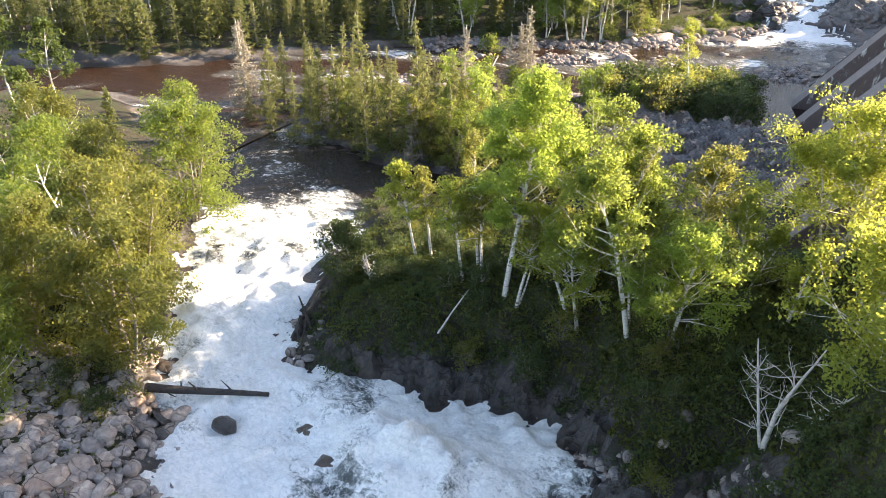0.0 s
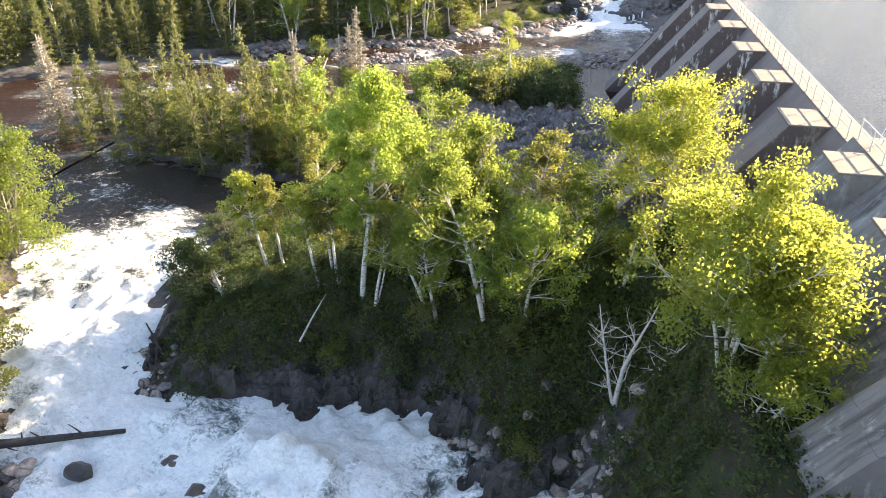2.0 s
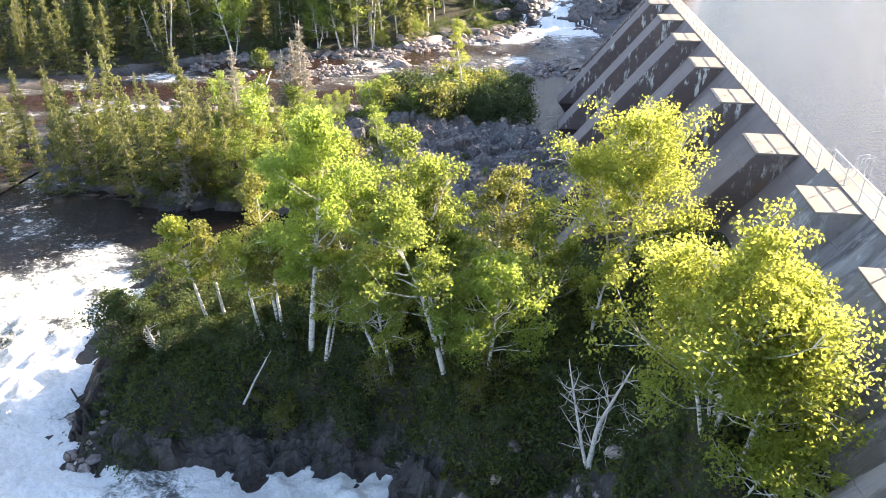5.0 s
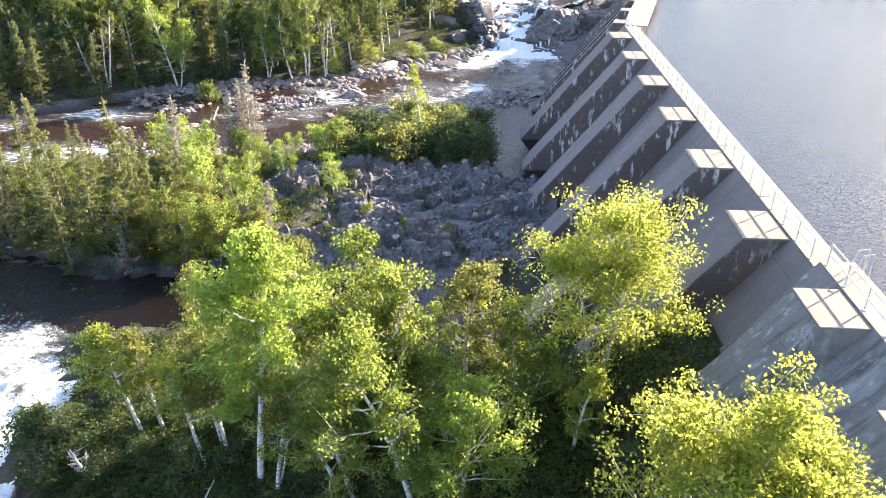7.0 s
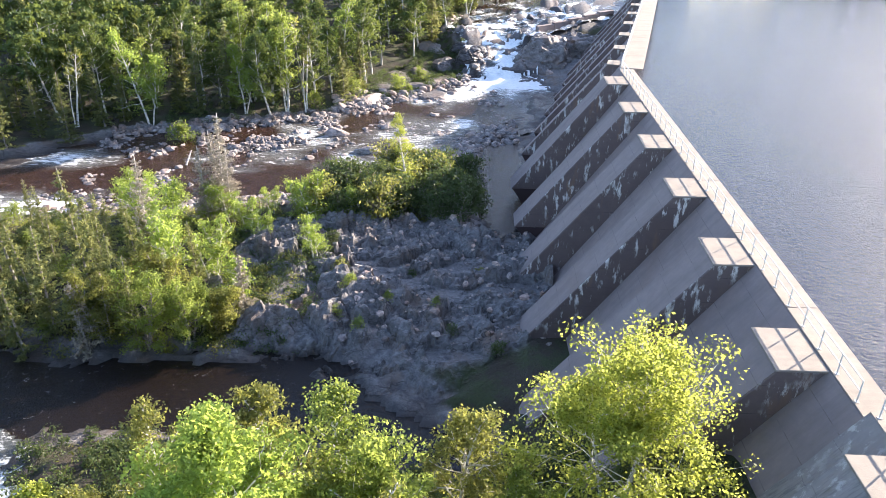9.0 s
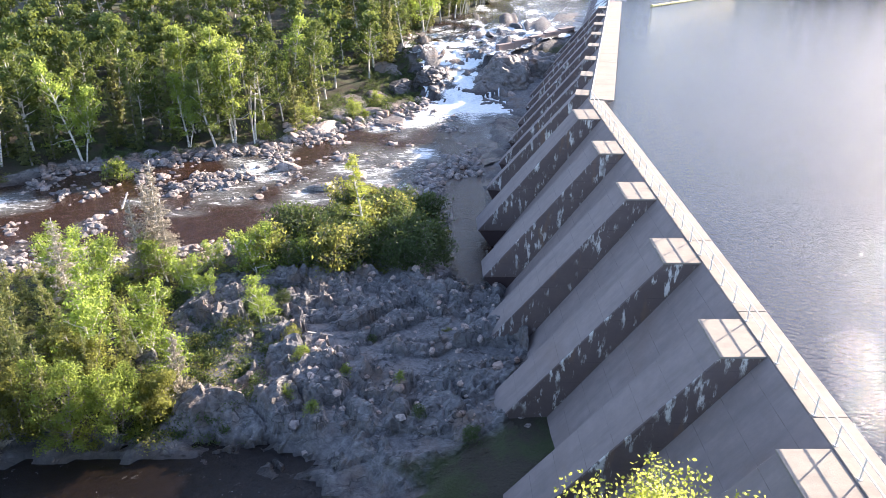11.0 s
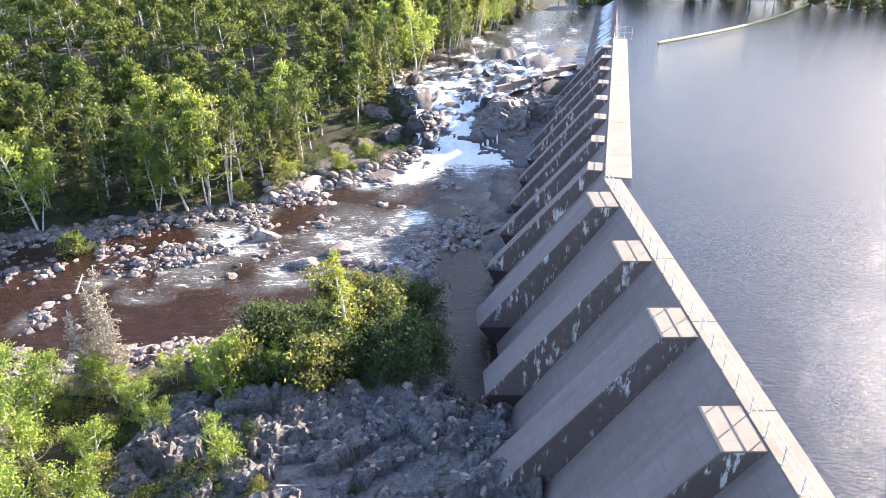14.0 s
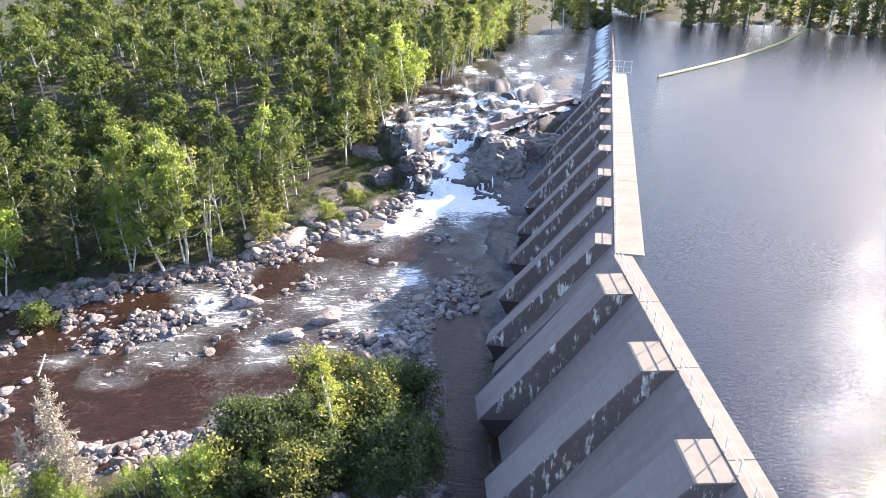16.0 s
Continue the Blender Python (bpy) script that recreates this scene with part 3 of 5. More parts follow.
# crest walkway slabs
def slab(name, y0, y1, x0, x1, z0, z1, m, label):
    bm = prism([(x0, z0), (x1, z0), (x1, z1), (x0, z1)], y0, y1)
    bmesh.ops.bevel(bm, geom=bm.edges[:], offset=0.03, segments=1, affect="EDGES")
    ob = part(name, bm, CONCRETE_TOP, dam, label)
    ob.matrix_world = m


for k in range(7):
    y0 = STEP_Y + k * 8.42
    slab("walkway_slab", y0, y0 + 8.4, 0.0, 1.58, TOP + 0.004, TOP + 0.07, NEAR, "pale concrete walkway")
for k in range(6):
    y0 = -37.4 + k * 8.333
    slab("walkway_slab", y0, y0 + 8.32, -0.02, 1.58, HIGH + 0.004, HIGH + 0.07, NEAR, "pale worn concrete walkway")
for k in range(4):
    y0 = 0.2 + k * 18.1
    slab("walkway_slab", y0, y0 + 18.07, 0.1, 2.6, TOP + 0.004, TOP + 0.16, FAR, "pale concrete walkway")

# railing
def tube(bm, a, b, r, sides=6):
    a, b = Vector(a), Vector(b)
    q = (b - a).to_track_quat("Z", "Y")
    rings = [[bm.verts.new(p + q @ Vector((r * math.cos(k * 2 * math.pi / sides), r * math.sin(k * 2 * math.pi / sides), 0))) for k in range(sides)] for p in (a, b)]
    for k in range(sides):
        bm.faces.new((rings[0][k], rings[0][(k + 1) % sides], rings[1][(k + 1) % sides], rings[1][k]))
    bm.faces.new(rings[0][::-1])
    bm.faces.new(rings[1])


def railing(y0, y1, gap, m, top, x=0.17):
    rail = thing("railing", "thin galvanised steel guard railing along the dam crest", "railing", m, "railings on the dam")
    n = max(1, round((y1 - y0) / gap))
    bm = bmesh.new()
    tube(bm, (0, 0, 0), (0, 0, 1.05), 0.038)
    bmesh.ops.create_cube(bm, size=1, matrix=Matrix.Translation((0, 0, 0.012)) @ Matrix.Diagonal((0.16, 0.16, 0.024, 1)))
    first = part("post", bm, STEEL, rail)
    first.matrix_basis = pose(x, y0, top)
    for k in range(1, n + 1):
        p = new("post", first.data)
        p.parent = rail
        p.matrix_basis = pose(x, y0 + (y1 - y0) * k / n, top)
    for name, h in (("top_rail", 1.05), ("mid_rail", 0.55)):
        bm = bmesh.new()
        tube(bm, (x, y0, top + h), (x, y1, top + h), 0.034)
        part(name, bm, STEEL, rail)
    return rail


railing(STEP_Y + 1.2, BEND, 1.87, NEAR, TOP + 0.07)
railing(-36, STEP_Y - 0.4, 1.87, NEAR, HIGH + 0.07)
railing(0.3, FAR_LENGTH - 1, 2.2, FAR, TOP + 0.16, 0.25)

# short ladder rails where the crest steps up
lad = thing("ladder", "small steel ladder over the upstream edge of the dam", "ladder", NEAR @ pose(1.4, STEP_Y - 1.0, HIGH))
for dx in (0, 0.5):
    bm = bmesh.new()
    tube(bm, (-0.3, dx, 0.07), (-0.1, dx, 0.9), 0.025)
    tube(bm, (-0.1, dx, 0.9), (0.35, dx, 1.0), 0.025)
    tube(bm, (0.35, dx, 1.0), (0.4, dx, -2.2), 0.025)
    part("stile", bm, STEEL, lad)
for k in range(6):
    bm = bmesh.new()
    tube(bm, (0.38, 0, -0.2 - 0.3 * k), (0.38, 0.5, -0.2 - 0.3 * k), 0.016)
    part("rung", bm, STEEL, lad)

# fenced gate at the far end of the walkway
fence = thing("end_fence", "steel mesh gate closing the end of the walkway", "fence", FAR @ pose(0, FAR_LENGTH, TOP + 0.16))
for dx in (-0.6, 0.3, 1.2, 2.1, 3.4):
    bm = bmesh.new()
    tube(bm, (dx, 0, -0.2), (dx, 0, 2.1), 0.035)
    part("post", bm, STEEL, fence)
for h in (0.1, 1.05, 2.05):
    bm = bmesh.new()
    tube(bm, (-0.6, 0, h), (3.4, 0, h), 0.025)
    part("bar", bm, STEEL, fence)

# training wall below the spillway
wall_dir = math.degrees(math.atan2(13.7, 17.4))
wing = thing("training_wall", "low grey concrete training wall on bedrock beside the falls", "wall", pose(-2.4, 133.8, 0, 0, 0, wall_dir), kind="structure")
for k in range(5):
    bm = bmesh.new()
    bmesh.ops.create_cube(bm, size=1, matrix=Matrix.Translation((2.1 + 4.2 * k, 0, 5.7 + 0.12 * k)) @ Matrix.Diagonal((4.17, 0.9, 3.0 + 0.3 * k, 1)))
    bmesh.ops.bevel(bm, geom=bm.edges[:], offset=0.04, segments=1, affect="EDGES")
    part("wall_section", bm, CONCRETE, wing)

# spillway weir and the sheet of water over it
weir = thing("spillway_weir", "long low concrete overflow weir", "weir", FAR, kind="structure")
for k in range(4):
    y0 = FAR_LENGTH + 0.1 + k * 18
    part("weir_section", prism([(0.6, 12.2), (1.8, 12.2), (2.2, 6), (-5.0, 6), (-4.6, 8.6)], y0, y0 + 17.97), CONCRETE_SIDE, weir)


def weir_fall(x, y):
    s = np.clip((1.8 - x) / 6.0, 0, 1)
    z = 12.38 - 3.7 * s ** 1.4 + (fbm(x * 0.4, y * 1.6, 3, 80) - 0.5) * 0.35 * smooth(s, 0, 0.3)
    return z, {"foam": np.clip(0.25 + 1.2 * s, 0, 1)}


fall = sheet("weir_overflow_water", np.linspace(-4.4, 1.8, 22), np.arange(FAR_LENGTH + 0.1, FAR_LENGTH + 72, 0.5), weir_fall, WATER)
fall.matrix_world = FAR
tagged(fall, "thin white sheet of water sliding over the weir", "water", kind="structure")

# floating boom
boom = thing("log_boom", "long pale floating safety boom on the reservoir", "boom", pose(29.1, 145.2, LAKE_Z))
bdir = Vector((82.5 - 29.1, 197.0 - 145.2, 0))
for k in range(26):
    bm = bmesh.new()
    a, b = bdir * (k / 26), bdir * ((k + 0.96) / 26)
    sag = lambda p: Vector((p.x, p.y, 0.1)) + Vector((0.7, -0.7, 0)) * (3.0 * math.sin(math.pi * p.length / bdir.length))
    tube(bm, sag(a), sag(b), 0.3, 8)
    part("float", bm, BOOM_YELLOW, boom)


# ---- trees ----
def limb(verts, faces, pts, radii, sides=5):
    """Adds a tapered tube through pts to the lists."""
    base = len(verts)
    for i, (p, r) in enumerate(zip(pts, radii)):
        d = (pts[min(i + 1, len(pts) - 1)] - pts[max(i - 1, 0)]).normalized()
        q = d.to_track_quat("Z", "Y")
        for k in range(sides):
            a = 2 * math.pi * k / sides
            verts.append(tuple(p + q @ Vector((r * math.cos(a), r * math.sin(a), 0))))
    for i in range(len(pts) - 1):
        for k in range(sides):
            a, b = base + i * sides + k, base + i * sides + (k + 1) % sides
            faces.append((a, b, b + sides, a + sides))
    tip = len(pts) - 1
    faces.append(tuple(base + tip * sides + k for k in range(sides)))


def leaf_mesh(name, centres, size, mat, rng, flat=0.0, long=1.0):
    """One small pointed quad for each centre, turned at random."""
    n = len(centres)
    u = rng.normal(size=(n, 3))
    u /= np.linalg.norm(u, axis=1)[:, None]
    w = rng.normal(size=(n, 3))
    w[:, 2] *= 1 - flat
    v = np.cross(u, w)
    v /= np.linalg.norm(v, axis=1)[:, None] + 1e-9
    s = size * rng.uniform(0.6, 1.3, (n, 1))
    c = np.asarray(centres)
    quad = np.stack([c - u * s * long, c - v * s * 0.62, c + u * s * long, c + v * s * 0.62], 1).reshape(-1, 3)
    faces = np.arange(4 * n).reshape(n, 4)
    return mesh_of(name, quad, faces, mat)


def wander(start, way, length, steps, rng, bend=0.25, lift=0.0):
    pts, d = [Vector(start)], Vector(way).normalized()
    for _ in range(steps):
        d = (d + Vector(rng.normal(size=3)) * bend / steps ** 0.5 + Vector((0, 0, lift / steps))).normalized()
        pts.append(pts[-1] + d * (length / steps))
    return pts


def broadleaf(name, height, width, bare, leaves, size, bark, leaf, seed, lean=(0, 0), stems=1, clump=0.5, label="", trunk_r=None, twigs=3, fine=True):
    """A tree with one or more trunks, limbs, twigs and clumps of leaves. bare: the share of the trunk under the crown."""
    rng = np.random.default_rng(seed)
    tv, tf, tips = [], [], []
    for s in range(stems):
        a = rng.uniform(0, 6.28)
        spread = 0.0 if stems == 1 else 0.12 + 0.1 * rng.random()
        way = Vector((math.cos(a) * spread + lean[0] / height, math.sin(a) * spread + lean[1] / height, 1))
        h = height * (1 if s == 0 else rng.uniform(0.7, 0.95))
        r0 = (trunk_r or (0.035 + 0.009 * h)) * (1 if s == 0 else 0.75)
        trunk = wander((math.cos(a) * 0.18 * (stems > 1), math.sin(a) * 0.18 * (stems > 1), -0.5), way, h * 0.97, 10, rng, 0.13, 0.1)
        limb(tv, tf, trunk, [r0 * (1.15 - 1.0 * (i / 10) ** 0.9) + 0.012 for i in range(11)], 7)
        count = int(9 + h * 1.3) if twigs > 1 else int(5 + h * 0.7)
        for k in range(count):
            f = bare + (0.97 - bare) * (k + rng.random()) / count
            i = min(int(f * 10), 9)
            p = trunk[i].lerp(trunk[i + 1], f * 10 - i)
            g = (f - bare) / (1 - bare)
            reach = 0.5 * width * (0.35 + 0.75 * math.sin(math.pi * min(1, 0.18 + 0.8 * g)) ** 0.8) * (1.05 - 0.55 * g) * rng.uniform(0.6, 1.15)
            b = k * 2.4 + rng.uniform(-0.5, 0.5)
            up = 0.35 + 0.75 * g + rng.uniform(-0.2, 0.25)
            br = wander(p, (math.cos(b), math.sin(b), up), reach * 1.15, 4, rng, 0.4, 0.25)
            limb(tv, tf, br, [0.012 + 0.3 * r0 * (1 - j / 4.6) * (1 - 0.5 * g) for j in range(5)], 4)
            tips.append((br[4], 1.0))
            tips.append((br[3], 0.8))
            for _ in range(twigs):
                j = rng.integers(1, 4)
                q = Vector(rng.normal(size=3)) + (br[4] - br[0]).normalized() * 1.2 + Vector((0, 0, 0.3))
                tw = wander(br[j], q, reach * rng.uniform(0.25, 0.5), 2, rng, 0.3)
                if fine:
                    limb(tv, tf, tw, [0.014, 0.01, 0.006], 3)
                tips.append((tw[2], 0.9))
        tips.append((trunk[10], 0.9))
    t = np.array([tuple(p) for p, _ in tips])
    wgt = np.array([w for _, w in tips]) * rng.uniform(0.2, 1.6, len(tips))
    pick = rng.choice(len(t), leaves, p=wgt / wgt.sum())
    rad = clump * rng.uniform(0.55, 1.25, len(t))[pick][:, None]
    off = rng.normal(size=(leaves, 3))
    off *= (rng.random((leaves, 1)) ** 0.45) / (np.linalg.norm(off, axis=1)[:, None] + 1e-9)
    centres = t[pick] + off * rad * np.array([1.15, 1.15, 0.75])
    ob = thing(name, label, "tree")
    part("trunk", mesh_of("trunk", tv, tf, bark, True), None, ob)
    part("crown", leaf_mesh("crown", centres, size, leaf, rng), None, ob)
    return ob


def spruce(name, height, width, density, size, needle, seed, label="", bald=0.0, bark=None, fine=True):
    rng = np.random.default_rng(seed)
    tv, tf, cs = [], [], []
    trunk = wander((0, 0, -0.4), (0, 0, 1), height + 0.4, 8, rng, 0.05)
    limb(tv, tf, trunk, [0.03 + 0.012 * height * (1 - i / 8.2) for i in range(9)], 6)
    whorls = int(height * 3.2)
    for k in range(whorls):
        f = 0.06 + 0.92 * (k + rng.random() * 0.6) / whorls
        i = min(int(f * 8), 7)
        p = trunk[i].lerp(trunk[i + 1], f * 8 - i)
        for b in range(4):
            a = rng.uniform(0, 6.28)
            reach = 0.5 * width * (1 - f) ** 0.75 * rng.uniform(0.55, 1.15) + 0.1
            br = wander(p, (math.cos(a), math.sin(a), -0.15 + 0.5 * f), reach, 3, rng, 0.22, 0.15)
            if fine:
                limb(tv, tf, br, [0.022, 0.016, 0.011, 0.006], 3)
            if rng.random() < bald:
                continue
            n = max(3, int(density * reach))
            u = rng.random(n) ** 0.8
            for q in u:
                j = min(int(q * 3), 2)
                c = br[j].lerp(br[j + 1], q * 3 - j)
                cs.append((c.x + rng.normal() * 0.11, c.y + rng.normal() * 0.11, c.z - abs(rng.normal()) * 0.1 + 0.03))
    ob = thing(name, label, "tree")
    part("trunk", mesh_of("trunk", tv, tf, bark or BARK_GREY, True), None, ob)
    if cs:
        part("crown", leaf_mesh("crown", np.array(cs), size, needle, rng, 0.3, 1.5), None, ob)
    return ob


def dead_tree(name, height, seed, label, forks=3, bark=None, twigs=5):
    rng = np.random.default_rng(seed)
    tv, tf = [], []
    for s in range(forks):
        a = s * 2.4 + 0.5
        lean = 0.0 if s == 0 else 0.45
        h = height * (1 if s == 0 else rng.uniform(0.6, 0.85))
        pts = wander((0, 0, -0.3), (math.cos(a) * lean, math.sin(a) * lean, 1), h, 8, rng, 0.18, 0.1)
        r0 = 0.12 if s == 0 else 0.08
        limb(tv, tf, pts, [r0 * (1.1 - i / 8.3) + 0.012 for i in range(9)], 6)
        for k in range(twigs * 3):
            i = rng.integers(2, 8)
            b = rng.uniform(0, 6.28)
            br = wander(pts[i], (math.cos(b), math.sin(b), rng.uniform(0.1, 0.9)), h * rng.uniform(0.12, 0.3), 4, rng, 0.4, 0.2)
            limb(tv, tf, br, [0.035, 0.026, 0.018, 0.012, 0.007], 4)
            for _ in range(3):
                tw = wander(br[rng.integers(1, 4)], Vector(rng.normal(size=3)) + Vector((0, 0, 0.6)), h * 0.09, 2, rng, 0.4)
                limb(tv, tf, tw, [0.012, 0.009, 0.006], 3)
    ob = new(name, mesh_of(name, tv, tf, bark or BARK_DEAD, True))
    return tagged(ob, label, "dead tree")


def stand(ob, x, y, turn=0.0, scale=1.0, sink=0.05, z=None):
    ob.matrix_world = pose(x, y, (ground_z(x, y) if z is None else z) - sink, 0, 0, turn) @ Matrix.Scale(scale, 4)
    return ob


def again(ob, x, y, turn, scale, sink=0.05, stretch=1.0):
    made = copy_thing(ob, pose(x, y, ground_z(x, y) - sink, 0, 0, turn))
    made.scale = (scale, scale, scale * stretch)
    return made


# the knoll's trees
KNOLL = (
    ("aspen_tree", -23.1, 7.1, 13.4, 6.2, 0.42, 24000, LEAF_ASPEN, 1, (0.6, -0.8), 1, 0.62, "tall aspen with a pale trunk and bright green leaves"),
    ("birch_tree", -22.4, 6.9, 6.6, 1.8, 0.6, 1500, LEAF_OLIVE, 31, (0.2, 0.0), 2, 0.35, "short forked white birch under the tall aspen"),
    ("birch_tree", -24.7, 7.7, 7.2, 2.0, 0.5, 2600, LEAF_OLIVE, 5, (-0.3, 0.2), 1, 0.4, "thin straight white birch stem"),
    ("birch_tree", -25.9, 7.6, 7.0, 2.4, 0.45, 3000, LEAF_YELLOW, 4, (-0.8, 0.2), 1, 0.42, "thin white birch stem with yellow leaves"),
    ("birch_tree", -25.3, 8.4, 6.6, 2.2, 0.45, 2600, LEAF_OLIVE, 32, (-0.4, 0.4), 1, 0.4, "thin white birch stem with olive leaves"),
    ("birch_tree", -30.3, 10.5, 7.4, 2.6, 0.45, 4200, LEAF_YELLOW, 2, (-2.2, 0.2), 1, 0.45, "slender leaning white birch with sparse yellowing leaves"),
    ("birch_tree", -29.7, 11.0, 7.2, 1.8, 0.5, 1800, LEAF_OLIVE, 3, (0.2, 0.3), 1, 0.38, "thin white birch stem with few leaves"),
    ("birch_tree", -27.6, 13.6, 8.6, 3.2, 0.25, 6500, LEAF_OLIVE, 33, (0.0, 0.0), 2, 0.5, "olive birch in the thicket behind the white stems"),
    ("birch_tree", -18.7, 6.8, 7.6, 4.0, 0.45, 7500, LEAF_YELLOW, 6, (-1.5, -0.2), 3, 0.45, "forked leaning white birch with yellow olive leaves"),
    ("birch_tree", -18.9, 7.6, 10.2, 1.6, 0.5, 900, LEAF_OLIVE, 34, (0.0, -0.2), 2, 0.3, "thin nearly bare birch stems above the leaves"),
    ("birch_tree", -18.0, 9.4, 10.0, 4.2, 0.25, 10000, LEAF_BIRCH, 35, (0.0, 0.0), 2, 0.5, "upright green birch with dense sunlit leaves"),
    ("birch_tree", -15.7, 6.4, 10.6, 6.6, 0.27, 23000, LEAF_BIRCH, 7, (0.2, 0.0), 2, 0.62, "broad white birch with dense sunlit leaves"),
    ("birch_tree", -17.0, 8.0, 9.8, 5.0, 0.3, 13000, LEAF_BIRCH, 36, (-0.2, 0.0), 2, 0.55, "green birch in the clump on the knoll"),
    ("birch_tree", -13.5, 6.4, 7.8, 5.0, 0.3, 9500, LEAF_ASPEN, 37, (1.0, -0.4), 2, 0.5, "bright green birch leaning out of the clump"),
    ("birch_tree", -20.9, 10.2, 9.2, 4.2, 0.3, 9000, LEAF_OLIVE, 8, (0, 0), 2, 0.5, "olive birch standing behind the aspen"),
    ("birch_tree", -13.9, 13.4, 8.4, 3.6, 0.25, 7500, LEAF_OLIVE, 9, (0, 0), 2, 0.48, "young olive birch on the knoll's back"),
    ("birch_tree", -10.8, 11.0, 6.0, 3.6, 0.2, 6000, LEAF_BIRCH, 38, (0, 0), 2, 0.5, "small green birch in the shade of the aspens"),
    ("aspen_tree", -6.9, 13.6, 10.8, 7.4, 0.42, 25000, LEAF_YELLOW, 10, (0.2, 0), 3, 0.85, "broad yellow green aspen beside the dam face"),
    ("aspen_tree", -4.9, -1.3, 8.2, 7.0, 0.25, 24000, LEAF_YELLOW, 11, (-0.6, 0.3), 4, 0.75, "bright yellow green aspen lit from behind"),
    ("aspen_tree", -4.5, -3.9, 7.2, 4.8, 0.3, 14000, LEAF_YELLOW, 12, (2.6, 2.4), 2, 0.68, "yellow aspen close against the dam"),
    ("aspen_sapling", -4.6, -4.9, 3.4, 2.8, 0.3, 3600, LEAF_YELLOW, 13, (2.0, 0.2), 2, 0.42, "drooping yellow aspen sapling by the dam foot"),
    ("birch_sapling", -8.5, 8.5, 5.8, 1.7, 0.15, 2600, LEAF_YELLOW, 16, (0, 0), 1, 0.38, "slim yellow birch sapling in the shade"),
)
for kind, x, y, height, width, bare, leaves, leaf, seed, lean, stems, clump, label in KNOLL:
    stand(broadleaf(kind, height, width * 1.18, bare, int(leaves * 1.2), 0.08, BARK_WHITE, leaf, seed, lean, stems, clump, label), x, y)
stand(dead_tree("dead_tree", 6.4, 14, "bleached leafless dead tree with bare white limbs", 3), -8.6, 1.5, 200, 1.05)
stand(broadleaf("alder_bush", 4.6, 4.4, 0.06, 9000, 0.085, BARK_GREY, LEAF_SHRUB, 15, (0, 0), 4, 0.5, "round dark green alder bush at the rapids"), -35.4, 9.6)
stand(dead_tree("dead_bush", 2.6, 17, "small bleached leafless bush", 4), -32.8, 8.4)

# the west bank by the rapids
for x, y, h, w, n, leaf, seed, st in ((-53.5, 14.0, 12.2, 8.0, 16000, LEAF_BIRCH, 20, 4), (-67.8, 13.3, 10.2, 7.6, 8000, LEAF_OLIVE, 21, 2), (-42.8, -3.0, 13.0, 7.0, 15000, LEAF_OLIVE, 22, 3),
                                (-48.7, -4.9, 11.0, 7.4, 11000, LEAF_OLIVE, 23, 3), (-47.0, -8.4, 12.6, 5.5, 10000, LEAF_BIRCH, 24, 3), (-46.6, 1.6, 10.5, 6.5, 11000, LEAF_OLIVE, 25, 3),
                                (-56.0, 3.5, 10.5, 7.4, 9000, LEAF_BIRCH, 26, 2), (-52.0, 6.5, 9.5, 6.4, 9000, LEAF_OLIVE, 27, 3), (-61.0, 8.5, 10.0, 7.0, 8000, LEAF_BIRCH, 28, 2),
                                (-53.0, -2.0, 10.5, 6.5, 9000, LEAF_BIRCH, 18, 3), (-57.5, 9.0, 8.5, 6.0, 7000, LEAF_OLIVE, 19, 2)):
    stand(broadleaf("alder_tree", h, w, 0.06, int(n * 1.5), 0.1, BARK_GREY if seed % 3 else BARK_WHITE, leaf, seed, (0, 0), st, 0.75, "leafy olive green tree on the west bank"), x, y)
stand(dead_tree("dead_birch", 10.5, 29, "forked bare white birch among green trees", 3, BARK_WHITE, 4), -49.2, 0.2)

# ---- spruces of the island and the far bank ----
SPRUCES = [spruce("spruce_tree", 9.6, (3.6, 3.0, 4.0, 3.3)[k], 34, 0.088, NEEDLE, 30 + k, "pointed green spruce on the river island", 0.12, fine=False) for k in range(4)]
PALE = spruce("pale_spruce_tree", 6.5, 2.6, 24, 0.11, NEEDLE_PALE, 36, "pale grey half dead spruce at the water", 0.2)
DEADSP = spruce("dead_spruce_tree", 10.6, 4.2, 34, 0.075, NEEDLE_PALE, 37, "bare grey dead spruce with twiggy branches", 0.1, BARK_DEAD)
places = [(-64.8, 39.0, 1.1), (-53.6, 36.2, 1.05), (-47.1, 36.1, 1.0), (-65.0, 48.6, .64)]
for ob, (x, y, s) in zip(SPRUCES, places):
    stand(ob, x, y, 0, s)
stand(PALE, -43.2, 33.8)
stand(DEADSP, -68.3, 39.1, 0, 1.15)
rng = np.random.default_rng(77)
more = [(-57, 38, 1.05), (-50, 38.5, .95), (-44, 36, .9), (-48.3, 33.6, .8), (-41.5, 36.5, .8), (-60, 41, .9), (-55.5, 43, .95), (-51, 44, .85), (-46, 42, .85), (-40.5, 40.5, .9),
        (-38, 37.5, .75), (-59.5, 46.5, .9), (-66, 43.5, .95), (-54, 48, .8), (-48, 48, .7), (-43, 46, .75), (-58, 34.5, .75), (-61.5, 52, .7), (-70, 47, .75),
        (-62, 35.5, .8), (-56, 34.8, .9), (-50.5, 35, .8), (-45, 39, .85), (-52.5, 40.5, 1.0), (-63.5, 45, .85), (-47.5, 45.5, .75), (-57, 51, .65), (-37, 41.5, .6), (-42.5, 42.5, .8), (-39.5, 34.5, .6), (-67, 38, .7)]
